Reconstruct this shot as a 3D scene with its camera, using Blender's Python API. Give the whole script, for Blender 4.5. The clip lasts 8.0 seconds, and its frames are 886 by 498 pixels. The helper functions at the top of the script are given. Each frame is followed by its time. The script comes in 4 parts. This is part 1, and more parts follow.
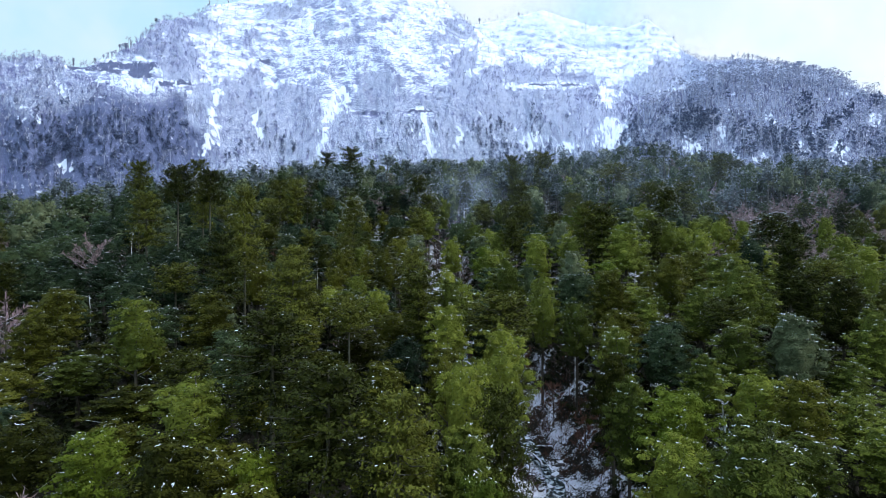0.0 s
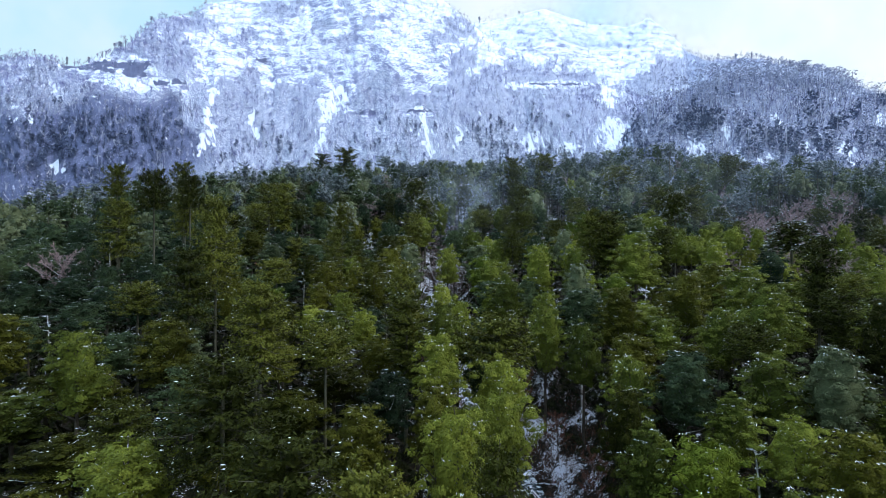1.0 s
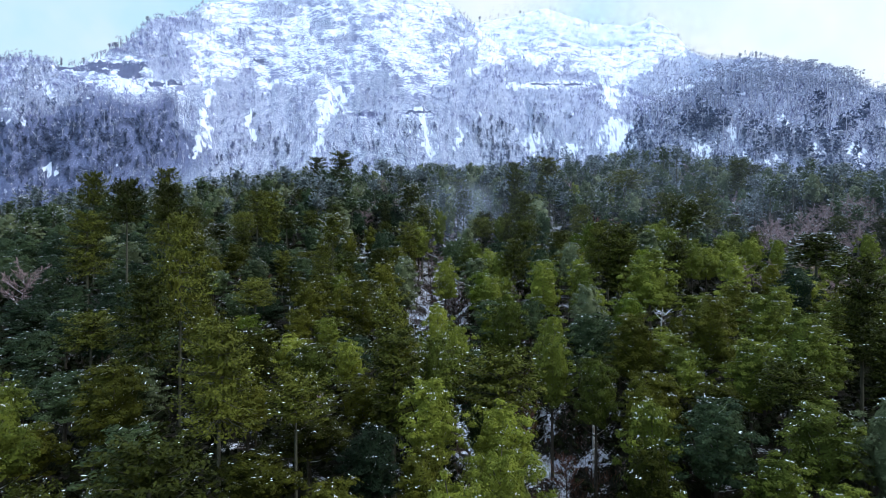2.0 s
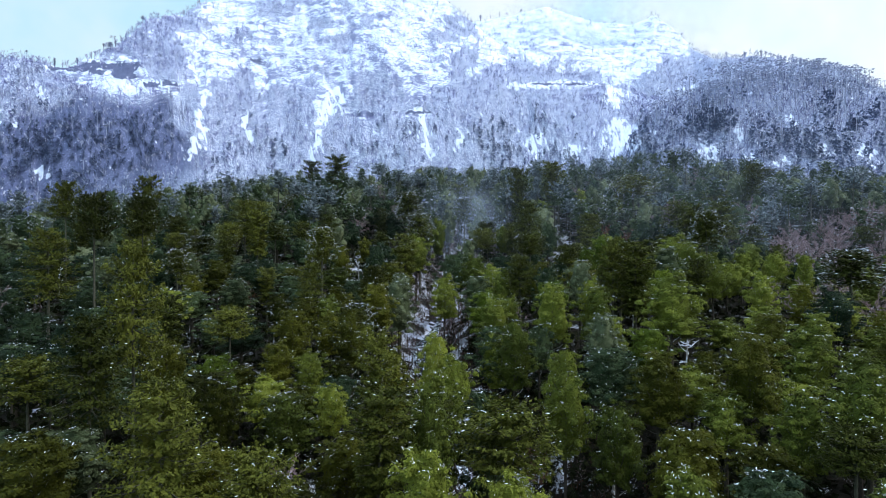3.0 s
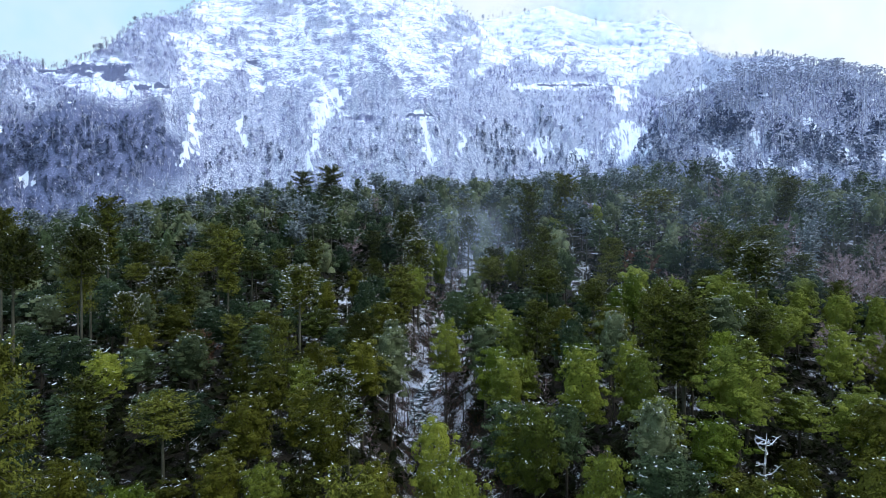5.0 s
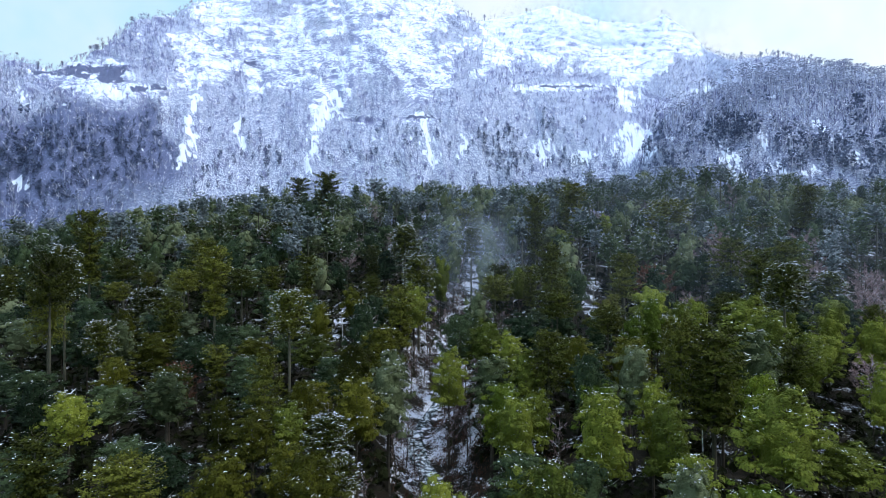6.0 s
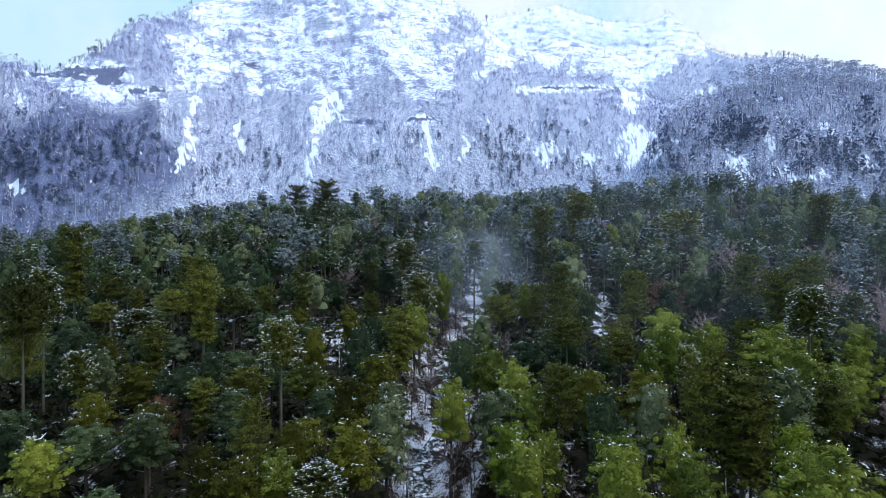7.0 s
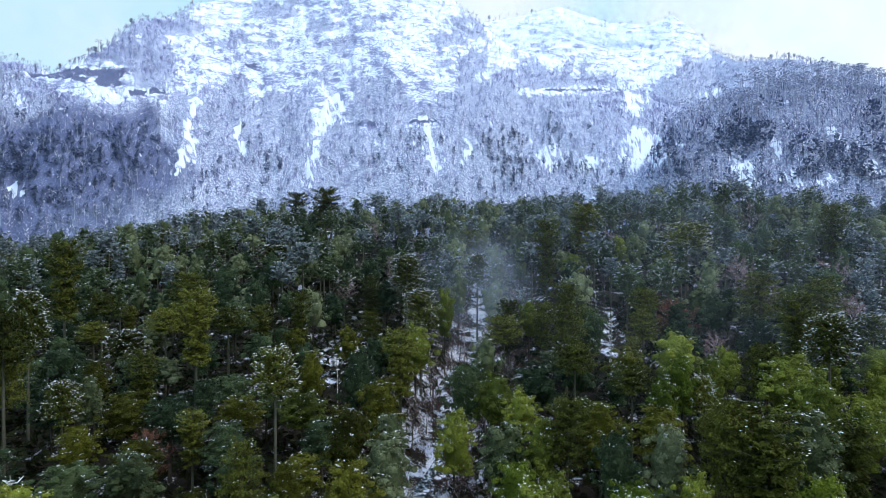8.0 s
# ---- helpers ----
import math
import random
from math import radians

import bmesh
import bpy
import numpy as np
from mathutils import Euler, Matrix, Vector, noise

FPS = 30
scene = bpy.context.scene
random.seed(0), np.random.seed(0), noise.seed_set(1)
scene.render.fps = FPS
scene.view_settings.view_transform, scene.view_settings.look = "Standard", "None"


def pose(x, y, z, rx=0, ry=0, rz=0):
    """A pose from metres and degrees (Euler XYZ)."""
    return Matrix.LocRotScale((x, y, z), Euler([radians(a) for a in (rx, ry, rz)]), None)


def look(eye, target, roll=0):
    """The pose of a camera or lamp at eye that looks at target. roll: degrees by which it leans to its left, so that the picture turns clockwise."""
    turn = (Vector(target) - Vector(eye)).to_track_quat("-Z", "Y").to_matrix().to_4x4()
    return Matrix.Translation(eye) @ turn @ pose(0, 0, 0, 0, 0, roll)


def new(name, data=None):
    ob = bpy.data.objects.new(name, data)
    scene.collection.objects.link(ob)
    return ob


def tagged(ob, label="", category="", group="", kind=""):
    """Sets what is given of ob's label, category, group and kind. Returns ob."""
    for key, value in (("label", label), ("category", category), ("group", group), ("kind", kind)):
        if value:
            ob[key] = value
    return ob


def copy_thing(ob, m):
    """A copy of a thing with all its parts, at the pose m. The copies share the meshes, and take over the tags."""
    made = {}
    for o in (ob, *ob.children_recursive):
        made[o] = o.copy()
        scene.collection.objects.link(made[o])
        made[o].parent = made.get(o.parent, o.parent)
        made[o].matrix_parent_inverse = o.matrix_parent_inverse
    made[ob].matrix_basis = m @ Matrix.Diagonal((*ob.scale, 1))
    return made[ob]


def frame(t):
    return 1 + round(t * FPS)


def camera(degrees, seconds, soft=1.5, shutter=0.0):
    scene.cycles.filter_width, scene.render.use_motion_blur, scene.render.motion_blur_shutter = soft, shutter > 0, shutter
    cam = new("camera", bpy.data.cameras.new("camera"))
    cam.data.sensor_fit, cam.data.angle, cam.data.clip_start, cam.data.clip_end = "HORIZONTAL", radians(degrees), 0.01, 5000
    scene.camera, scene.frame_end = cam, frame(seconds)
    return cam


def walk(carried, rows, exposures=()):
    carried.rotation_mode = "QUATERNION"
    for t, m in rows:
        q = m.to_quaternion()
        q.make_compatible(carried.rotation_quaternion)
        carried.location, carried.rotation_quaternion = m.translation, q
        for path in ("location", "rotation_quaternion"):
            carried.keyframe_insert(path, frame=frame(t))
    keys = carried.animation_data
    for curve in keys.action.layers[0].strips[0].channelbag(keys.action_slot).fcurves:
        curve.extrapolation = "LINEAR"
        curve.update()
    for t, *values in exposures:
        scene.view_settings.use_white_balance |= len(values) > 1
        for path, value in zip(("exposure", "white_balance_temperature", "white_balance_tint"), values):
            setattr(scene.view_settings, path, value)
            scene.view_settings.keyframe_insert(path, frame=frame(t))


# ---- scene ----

# ---- camera and walk ----
LENS = 75.0
Z0 = 60.0
PATH = [
    (0.0, 0.00, 0.00, 0.00, 0.00, 0.11, 0.14),
    (0.5, 0.90, 6.61, 1.69, 0.02, 0.08, 0.18),
    (1.0, 1.66, 13.28, 3.66, 0.03, 0.06, 0.16),
    (1.5, 2.42, 20.03, 5.75, 0.09, 0.08, 0.12),
    (3.0, 3.54, 42.47, 13.49, 0.21, 0.01, -0.02),
    (3.5, 3.70, 50.31, 16.10, 0.27, -0.01, -0.01),
    (4.0, 3.75, 57.93, 18.79, 0.30, 0.00, -0.04),
    (4.5, 3.85, 65.14, 21.56, 0.37, 0.01, -0.09),
    (6.0, 3.24, 84.51, 30.16, 0.50, -0.01, -0.13),
    (6.5, 3.22, 89.45, 33.09, 0.58, -0.03, -0.16),
    (7.0, 3.09, 93.64, 36.02, 0.67, -0.07, -0.14),
    (7.5, 2.92, 97.12, 38.84, 0.74, -0.10, -0.07),
    (8.0, 2.70, 100.00, 41.61, 0.82, -0.14, 0.05),
]
cam = camera(LENS, 8.0, soft=0.8)
walk(cam, [(t, pose(x, y, z + Z0, 90 + p, -r, w)) for t, x, y, z, w, p, r in PATH])

# ---- world, sun, exposure ----
scene.view_settings.exposure = 0.0
world = bpy.data.worlds.new("overcast_sky")
scene.world = world
world.use_nodes = True
wn, wl = world.node_tree.nodes, world.node_tree.links
wn.clear()
w_out = wn.new("ShaderNodeOutputWorld")
w_bg = wn.new("ShaderNodeBackground")
w_sky = wn.new("ShaderNodeTexSky")
w_sky.sky_type = "NISHITA"
w_sky.sun_disc = False
w_sky.sun_elevation = radians(38)
w_sky.sun_rotation = radians(60)
w_dim = wn.new("ShaderNodeVectorMath")
w_dim.operation = "SCALE"
w_dim.inputs[3].default_value = 0.1
w_geo = wn.new("ShaderNodeTexCoord")
w_sep = wn.new("ShaderNodeSeparateXYZ")
w_noise = wn.new("ShaderNodeTexNoise")
w_noise.inputs["Scale"].default_value = 3.2
w_noise.inputs["Detail"].default_value = 5.0
w_ramp = wn.new("ShaderNodeValToRGB")
w_ramp.color_ramp.elements[0].position = 0.30
w_ramp.color_ramp.elements[0].color = (0.44, 0.80, 1.0, 1)
w_ramp.color_ramp.elements[1].position = 0.66
w_ramp.color_ramp.elements[1].color = (0.90, 0.98, 1.0, 1)
w_high = wn.new("ShaderNodeMapRange")
w_high.inputs[1].default_value = 0.45
w_high.inputs[2].default_value = 0.85
w_zenith = wn.new("ShaderNodeMix")
w_zenith.data_type = "RGBA"
w_zenith.inputs[7].default_value = (1.50, 1.80, 2.45, 1)
w_mix = wn.new("ShaderNodeMix")
w_mix.data_type = "RGBA"
w_mix.inputs[0].default_value = 0.86
wl.new(w_sky.outputs[0], w_dim.inputs[0])
wl.new(w_geo.outputs["Generated"], w_noise.inputs["Vector"])
w_east = wn.new("ShaderNodeMath")
w_east.operation = "MULTIPLY_ADD"
w_east.inputs[1].default_value = 0.32
wl.new(w_sep.outputs[0], w_east.inputs[0])
wl.new(w_noise.outputs["Fac"], w_east.inputs[2])
wl.new(w_east.outputs[0], w_ramp.inputs[0])
wl.new(w_dim.outputs[0], w_mix.inputs[6])
wl.new(w_geo.outputs["Generated"], w_sep.inputs[0])
wl.new(w_sep.outputs[2], w_high.inputs[0])
wl.new(w_high.outputs[0], w_zenith.inputs[0])
wl.new(w_ramp.outputs[0], w_zenith.inputs[6])
wl.new(w_zenith.outputs[2], w_mix.inputs[7])
w_bg.inputs[1].default_value = 1.12
wl.new(w_mix.outputs[2], w_bg.inputs[0])
wl.new(w_bg.outputs[0], w_out.inputs[0])

sun = bpy.data.lights.new("sun", "SUN")
sun.energy = 1.65
sun.angle = radians(10)
sun.color = (0.985, 0.98, 0.97)
sun_ob = new("sun", sun)
sun_ob.matrix_world = look((260, 60, 420), (0, 150, 40))

# ---- materials ----


def material(name):
    m = bpy.data.materials.new(name)
    m.use_nodes = True
    m.node_tree.nodes.clear()
    return m, m.node_tree.nodes, m.node_tree.links


def noise_node(n, l, scale, detail=4.0, rough=0.55, vector=None):
    t = n.new("ShaderNodeTexNoise")
    t.inputs["Scale"].default_value = scale
    t.inputs["Detail"].default_value = detail
    t.inputs["Roughness"].default_value = rough
    if vector is not None:
        l.new(vector, t.inputs["Vector"])
    return t.outputs["Fac"]


def math_node(n, l, op, a, b=0.5, c=None):
    t = n.new("ShaderNodeMath")
    t.operation = op
    for k, v in enumerate((a, b) if c is None else (a, b, c)):
        if isinstance(v, (int, float)):
            t.inputs[k].default_value = v
        else:
            l.new(v, t.inputs[k])
    return t.outputs[0]


def ramp_node(n, l, fac, stops):
    t = n.new("ShaderNodeValToRGB")
    e = t.color_ramp.elements
    while len(e) < len(stops):
        e.new(0.5)
    for k, (p, c) in enumerate(stops):
        e[k].position, e[k].color = p, (*c, 1)
    l.new(fac, t.inputs[0])
    return t.outputs[0]


def mix_node(n, l, fac, a, b):
    t = n.new("ShaderNodeMix")
    t.data_type = "RGBA"
    for k, v in ((0, fac), (6, a), (7, b)):
        if isinstance(v, tuple):
            t.inputs[k].default_value = (*v, 1)
        elif isinstance(v, (int, float)):
            t.inputs[k].default_value = v
        else:
            l.new(v, t.inputs[k])
    return t.outputs[2]


def finish(n, l, colour, rough=0.8, specular=0.3, bump=None, strength=0.4, distance=0.1):
    b = n.new("ShaderNodeBsdfPrincipled")
    o = n.new("ShaderNodeOutputMaterial")
    if isinstance(colour, tuple):
        b.inputs["Base Color"].default_value = (*colour, 1)
    else:
        l.new(colour, b.inputs["Base Color"])
    if isinstance(rough, (int, float)):
        b.inputs["Roughness"].default_value = rough
    else:
        l.new(rough, b.inputs["Roughness"])
    b.inputs["Specular IOR Level"].default_value = specular
    if bump is not None:
        t = n.new("ShaderNodeBump")
        t.inputs["Strength"].default_value = strength
        t.inputs["Distance"].default_value = distance
        l.new(bump, t.inputs["Height"])
        l.new(t.outputs[0], b.inputs["Normal"])
    l.new(b.outputs[0], o.inputs[0])
    return b


def foliage(name, dark, mid, light, glow=0.3, ragged=0.0):
    """Leaves: colour varies leaf by leaf, tree by tree and over patches; some light passes through."""
    m, n, l = material(name)
    geo, info = n.new("ShaderNodeNewGeometry"), n.new("ShaderNodeObjectInfo")
    patch = noise_node(n, l, 0.11, 2.0, 0.5, geo.outputs["Position"])
    a = math_node(n, l, "MULTIPLY", geo.outputs["Random Per Island"], 0.22)
    b = math_node(n, l, "MULTIPLY_ADD", info.outputs["Random"], 0.48, a)
    grain = noise_node(n, l, 2.6, 4.0, 0.7, geo.outputs["Position"])
    c = math_node(n, l, "MULTIPLY_ADD", patch, 0.45, b)
    c = math_node(n, l, "MULTIPLY_ADD", grain, 0.50, c)
    c = math_node(n, l, "SUBTRACT", c, 0.28)
    colour = ramp_node(n, l, c, [(0.10, dark), (0.46, mid), (0.95, light)])
    relief = n.new("ShaderNodeBump")
    relief.inputs["Strength"].default_value = 0.9
    relief.inputs["Distance"].default_value = 0.35
    l.new(grain, relief.inputs["Height"])
    bs = n.new("ShaderNodeBsdfPrincipled")
    l.new(colour, bs.inputs["Base Color"])
    l.new(relief.outputs[0], bs.inputs["Normal"])
    bs.inputs["Roughness"].default_value = 0.5
    bs.inputs["Specular IOR Level"].default_value = 0.05
    tr = n.new("ShaderNodeBsdfTranslucent")
    l.new(colour, tr.inputs[0])
    mx = n.new("ShaderNodeMixShader")
    mx.inputs[0].default_value = glow
    o = n.new("ShaderNodeOutputMaterial")
    l.new(bs.outputs[0], mx.inputs[1])
    l.new(tr.outputs[0], mx.inputs[2])
    if ragged:
        # a leaf spray is full of small gaps
        gaps = noise_node(n, l, 3.1, 5.0, 0.72, geo.outputs["Position"])
        hole = math_node(n, l, "GREATER_THAN", ragged, gaps)
        clear = n.new("ShaderNodeBsdfTransparent")
        cut_ = n.new("ShaderNodeMixShader")
        l.new(hole, cut_.inputs[0])
        l.new(mx.outputs[0], cut_.inputs[1])
        l.new(clear.outputs[0], cut_.inputs[2])
        l.new(cut_.outputs[0], o.inputs[0])
    else:
        l.new(mx.outputs[0], o.inputs[0])
    return m


def bark(name, dark, light, snow=0.0):
    m, n, l = material(name)
    geo = n.new("ShaderNodeNewGeometry")
    f = noise_node(n, l, 1.6, 6.0, 0.65, geo.outputs["Position"])
    g = noise_node(n, l, 0.25, 2.0, 0.5, geo.outputs["Position"])
    h = math_node(n, l, "MULTIPLY_ADD", g, 0.5, math_node(n, l, "MULTIPLY", f, 0.6))
    colour = ramp_node(n, l, h, [(0.32, dark), (0.72, light)])
    if snow:
        sep = n.new("ShaderNodeSeparateXYZ")
        l.new(geo.outputs["Normal"], sep.inputs[0])
        up = math_node(n, l, "MULTIPLY_ADD", f, 0.9, sep.outputs[2])
        k = math_node(n, l, "GREATER_THAN", up, 1.05 - snow)
        colour = mix_node(n, l, k, colour, (0.80, 0.84, 0.90))
    finish(n, l, colour, 0.9, 0.2, f, 0.5, 0.05)
    return m


def snow_material(name, a=(0.74, 0.79, 0.88), b=(0.86, 0.89, 0.94)):
    m, n, l = material(name)
    geo = n.new("ShaderNodeNewGeometry")
    f = noise_node(n, l, 1.4, 5.0, 0.6, geo.outputs["Position"])
    finish(n, l, ramp_node(n, l, f, [(0.3, a), (0.7, b)]), 0.6, 0.3, f, 0.3, 0.1)
    return m


M_OLIVE = foliage("leaves_olive", (0.005, 0.007, 0.002), (0.033, 0.038, 0.005), (0.12, 0.125, 0.016), 0.1, ragged=0.46)
M_GREEN = foliage("leaves_green", (0.007, 0.01, 0.003), (0.074, 0.096, 0.016), (0.24, 0.275, 0.04), 0.1, ragged=0.46)
M_DARK = foliage("leaves_dark", (0.004, 0.007, 0.004), (0.020, 0.036, 0.018), (0.085, 0.12, 0.05), 0.08, ragged=0.46)
# this tone holds both rime and the paling haze of the upper slope
M_RIMEHAZE = foliage("rime_haze_leaves", (0.009, 0.014, 0.007), (0.050, 0.068, 0.030), (0.185, 0.215, 0.115), 0.1, ragged=0.40)
M_BRIGHT = foliage("leaves_bright", (0.026, 0.038, 0.005), (0.066, 0.098, 0.012), (0.15, 0.19, 0.02), 0.12, ragged=0.46)
M_ARAU = foliage("araucaria_leaves", (0.007, 0.010, 0.002), (0.046, 0.056, 0.010), (0.155, 0.168, 0.028), 0.08, ragged=0.40)
M_FROST = foliage("frosted_needles", (0.030, 0.046, 0.042), (0.105, 0.135, 0.135), (0.36, 0.42, 0.46), 0.12)
M_TRUNK = bark("grey_bark", (0.018, 0.016, 0.012), (0.080, 0.070, 0.054), -0.12)
M_PALE = bark("pale_lichen_bark", (0.035, 0.036, 0.024), (0.105, 0.104, 0.075), 0.0)
M_TWIG = bark("mauve_twigs", (0.15, 0.105, 0.107), (0.40, 0.29, 0.30), 0.0)
M_RED = bark("russet_twigs", (0.075, 0.035, 0.024), (0.20, 0.092, 0.062), 0.0)
M_SCRUB = bark("scrub_stems", (0.05, 0.022, 0.014), (0.15, 0.075, 0.05), 0.0)
M_DEAD = bark("bleached_wood", (0.16, 0.15, 0.14), (0.42, 0.40, 0.37), 0.55)
# mountain trees: the blue of distance haze is mixed into these colours
M_HAZYWOOD = bark("hazy_bare_wood", (0.125, 0.132, 0.28), (0.29, 0.31, 0.56), 0.2)
M_HAZYHILL = bark("hazy_hill_wood", (0.085, 0.10, 0.185), (0.20, 0.225, 0.37), 0.15)
M_HAZYDARK = foliage("hazy_evergreen", (0.045, 0.066, 0.115), (0.08, 0.11, 0.18), (0.17, 0.21, 0.31), 0.1)
M_HAZYFROST = foliage("hazy_frosted", (0.12, 0.15, 0.22), (0.30, 0.34, 0.45), (0.62, 0.67, 0.80), 0.1)
M_SNOW = snow_material("snow")


def ground_material(name, low, high, dark=(0.005, 0.005, 0.003), light=(0.026, 0.021, 0.012), white=(0.78, 0.82, 0.90), scale=1.0, patch=1.0, grain=0.8):
    """Leaf litter, low growth and patchy snow; the snow lies where the noise passes low to high."""
    m, n, l = material(name)
    geo = n.new("ShaderNodeNewGeometry")
    p = geo.outputs["Position"]
    big, fine = noise_node(n, l, 0.16 * scale, 5.0, 0.6, p), noise_node(n, l, 2.2 * scale, 6.0, 0.7, p)
    litter = ramp_node(n, l, fine, [(0.3, dark), (0.75, light)])
    k = math_node(n, l, "MULTIPLY_ADD", fine, grain, math_node(n, l, "MULTIPLY", big, patch))
    cover = n.new("ShaderNodeAttribute")
    cover.attribute_name = "snow_cover"
    k = math_node(n, l, "MULTIPLY_ADD", cover.outputs["Fac"], 0.125, k)
    k = math_node(n, l, "MULTIPLY", k, 0.7)
    k = ramp_node(n, l, k, [(0.7 * low, (0, 0, 0)), (0.7 * high, (1, 1, 1))])
    colour = mix_node(n, l, k, litter, white)
    finish(n, l, colour, 0.85, 0.2, fine, 0.8, 0.4 / scale)
    return m


def mountain_material():
    """Snow over banded rock; under the woods litter and twigs show through; cliffs stay bare. Distance haze is tinted
    into every colour.
    """
    m, n, l = material("mountainside")
    geo = n.new("ShaderNodeNewGeometry")
    p = geo.outputs["Position"]
    sep = n.new("ShaderNodeSeparateXYZ")
    l.new(geo.outputs["Normal"], sep.inputs[0])
    squash = n.new("ShaderNodeVectorMath")
    squash.operation = "MULTIPLY"
    squash.inputs[1].default_value = (1, 1, 2.2)
    l.new(p, squash.inputs[0])
    band = noise_node(n, l, 0.04, 8.0, 0.74, squash.outputs[0])
    fine = noise_node(n, l, 0.30, 6.0, 0.75, squash.outputs[0])
    speck = noise_node(n, l, 0.62, 5.0, 0.7, p)
    # snow, rock, litter and cliff colours below carry the blue of the haze
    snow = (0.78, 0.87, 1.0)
    k = math_node(n, l, "MULTIPLY_ADD", band, 0.8, math_node(n, l, "MULTIPLY", fine, 1.0))
    k = math_node(n, l, "MULTIPLY_ADD", sep.outputs[2], -0.35, k)
    rockiness = ramp_node(n, l, k, [(0.685, (0, 0, 0)), (0.715, (1, 1, 1))])
    # thin dark ledges along tilted strata, crowded in some stretches and lost under snow in others
    tilt = n.new("ShaderNodeMapping")
    tilt.inputs["Rotation"].default_value = (0.0, 0.22, 0.0)
    tilt.inputs["Scale"].default_value = (0.07, 0.07, 0.24)
    l.new(p, tilt.inputs["Vector"])
    warp = n.new("ShaderNodeTexNoise")
    warp.inputs["Scale"].default_value = 0.03
    l.new(p, warp.inputs["Vector"])
    bent = n.new("ShaderNodeVectorMath")
    bent.operation = "MULTIPLY_ADD"
    bent.inputs[1].default_value = (3.0, 3.0, 5.0)
    l.new(warp.outputs["Color"], bent.inputs[0])
    l.new(tilt.outputs[0], bent.inputs[2])
    ledge = noise_node(n, l, 1.0, 8.0, 0.70, bent.outputs[0])
    region = noise_node(n, l, 0.016, 3.0, 0.55, p)
    ledge = math_node(n, l, "MULTIPLY_ADD", region, 0.9, ledge)
    ledge = ramp_node(n, l, ledge, [(1.03, (0, 0, 0)), (1.05, (1, 1, 1))])
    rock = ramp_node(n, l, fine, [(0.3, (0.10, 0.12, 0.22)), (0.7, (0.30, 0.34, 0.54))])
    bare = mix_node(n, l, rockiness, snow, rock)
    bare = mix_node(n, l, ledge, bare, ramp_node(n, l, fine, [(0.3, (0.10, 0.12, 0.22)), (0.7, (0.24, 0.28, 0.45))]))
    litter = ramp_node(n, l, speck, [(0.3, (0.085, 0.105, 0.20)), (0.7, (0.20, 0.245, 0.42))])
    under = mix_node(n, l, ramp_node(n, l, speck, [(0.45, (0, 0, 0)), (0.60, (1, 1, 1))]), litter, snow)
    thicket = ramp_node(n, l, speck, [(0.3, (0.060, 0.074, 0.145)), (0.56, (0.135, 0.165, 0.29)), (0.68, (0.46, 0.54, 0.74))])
    woods, cliff, dense, chute = (n.new("ShaderNodeAttribute") for _ in range(4))
    woods.attribute_name, cliff.attribute_name, dense.attribute_name, chute.attribute_name = "woods", "cliff", "dense", "chute"
    under = mix_node(n, l, dense.outputs["Fac"], under, thicket)
    edge = math_node(n, l, "MULTIPLY_ADD", fine, 0.8, woods.outputs["Fac"])
    colour = mix_node(n, l, ramp_node(n, l, edge, [(0.80, (0, 0, 0)), (0.95, (1, 1, 1))]), bare, under)
    colour = mix_node(n, l, ramp_node(n, l, math_node(n, l, "MULTIPLY_ADD", fine, -0.9, chute.outputs["Fac"]), [(0.0, (0, 0, 0)), (0.16, (1, 1, 1))]), colour, snow)
    face = math_node(n, l, "MULTIPLY_ADD", fine, 1.3, math_node(n, l, "MULTIPLY", band, 0.9))
    face = math_node(n, l, "MULTIPLY_ADD", cliff.outputs["Fac"], 0.85, face)
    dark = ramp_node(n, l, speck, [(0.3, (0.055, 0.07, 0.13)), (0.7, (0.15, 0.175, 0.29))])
    colour = mix_node(n, l, ramp_node(n, l, math_node(n, l, "MULTIPLY", face, 0.5), [(0.735, (0, 0, 0)), (0.765, (1, 1, 1))]), colour, dark)
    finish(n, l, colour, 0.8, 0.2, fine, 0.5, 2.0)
    return m


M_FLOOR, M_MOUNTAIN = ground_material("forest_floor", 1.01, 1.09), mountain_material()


def water_material():
    m, n, l = material("creek_water")
    geo = n.new("ShaderNodeNewGeometry")
    f = noise_node(n, l, 1.1, 5.0, 0.65, geo.outputs["Position"])
    colour = ramp_node(n, l, f, [(0.40, (0.012, 0.018, 0.020)), (0.50, (0.05, 0.07, 0.075)), (0.58, (0.62, 0.70, 0.74))])
    finish(n, l, colour, 0.12, 0.5, f, 0.5, 0.15)
    return m


M_WATER = water_material()


def stone_material():
    m, n, l = material("creek_stone")
    geo = n.new("ShaderNodeNewGeometry")
    sep = n.new("ShaderNodeSeparateXYZ")
    l.new(geo.outputs["Normal"], sep.inputs[0])
    f = noise_node(n, l, 1.5, 6.0, 0.6, geo.outputs["Position"])
    k = math_node(n, l, "GREATER_THAN", math_node(n, l, "MULTIPLY_ADD", f, 0.8, sep.outputs[2]), 0.95)
    rock = ramp_node(n, l, f, [(0.3, (0.05, 0.05, 0.05)), (0.7, (0.17, 0.165, 0.16))])
    finish(n, l, mix_node(n, l, k, rock, (0.82, 0.86, 0.92)), 0.8, 0.3, f, 0.6, 0.1)
    return m


M_STONE = stone_material()

# ---- noise and mesh helpers ----
LATTICE = np.random.default_rng(7).random((256, 256))


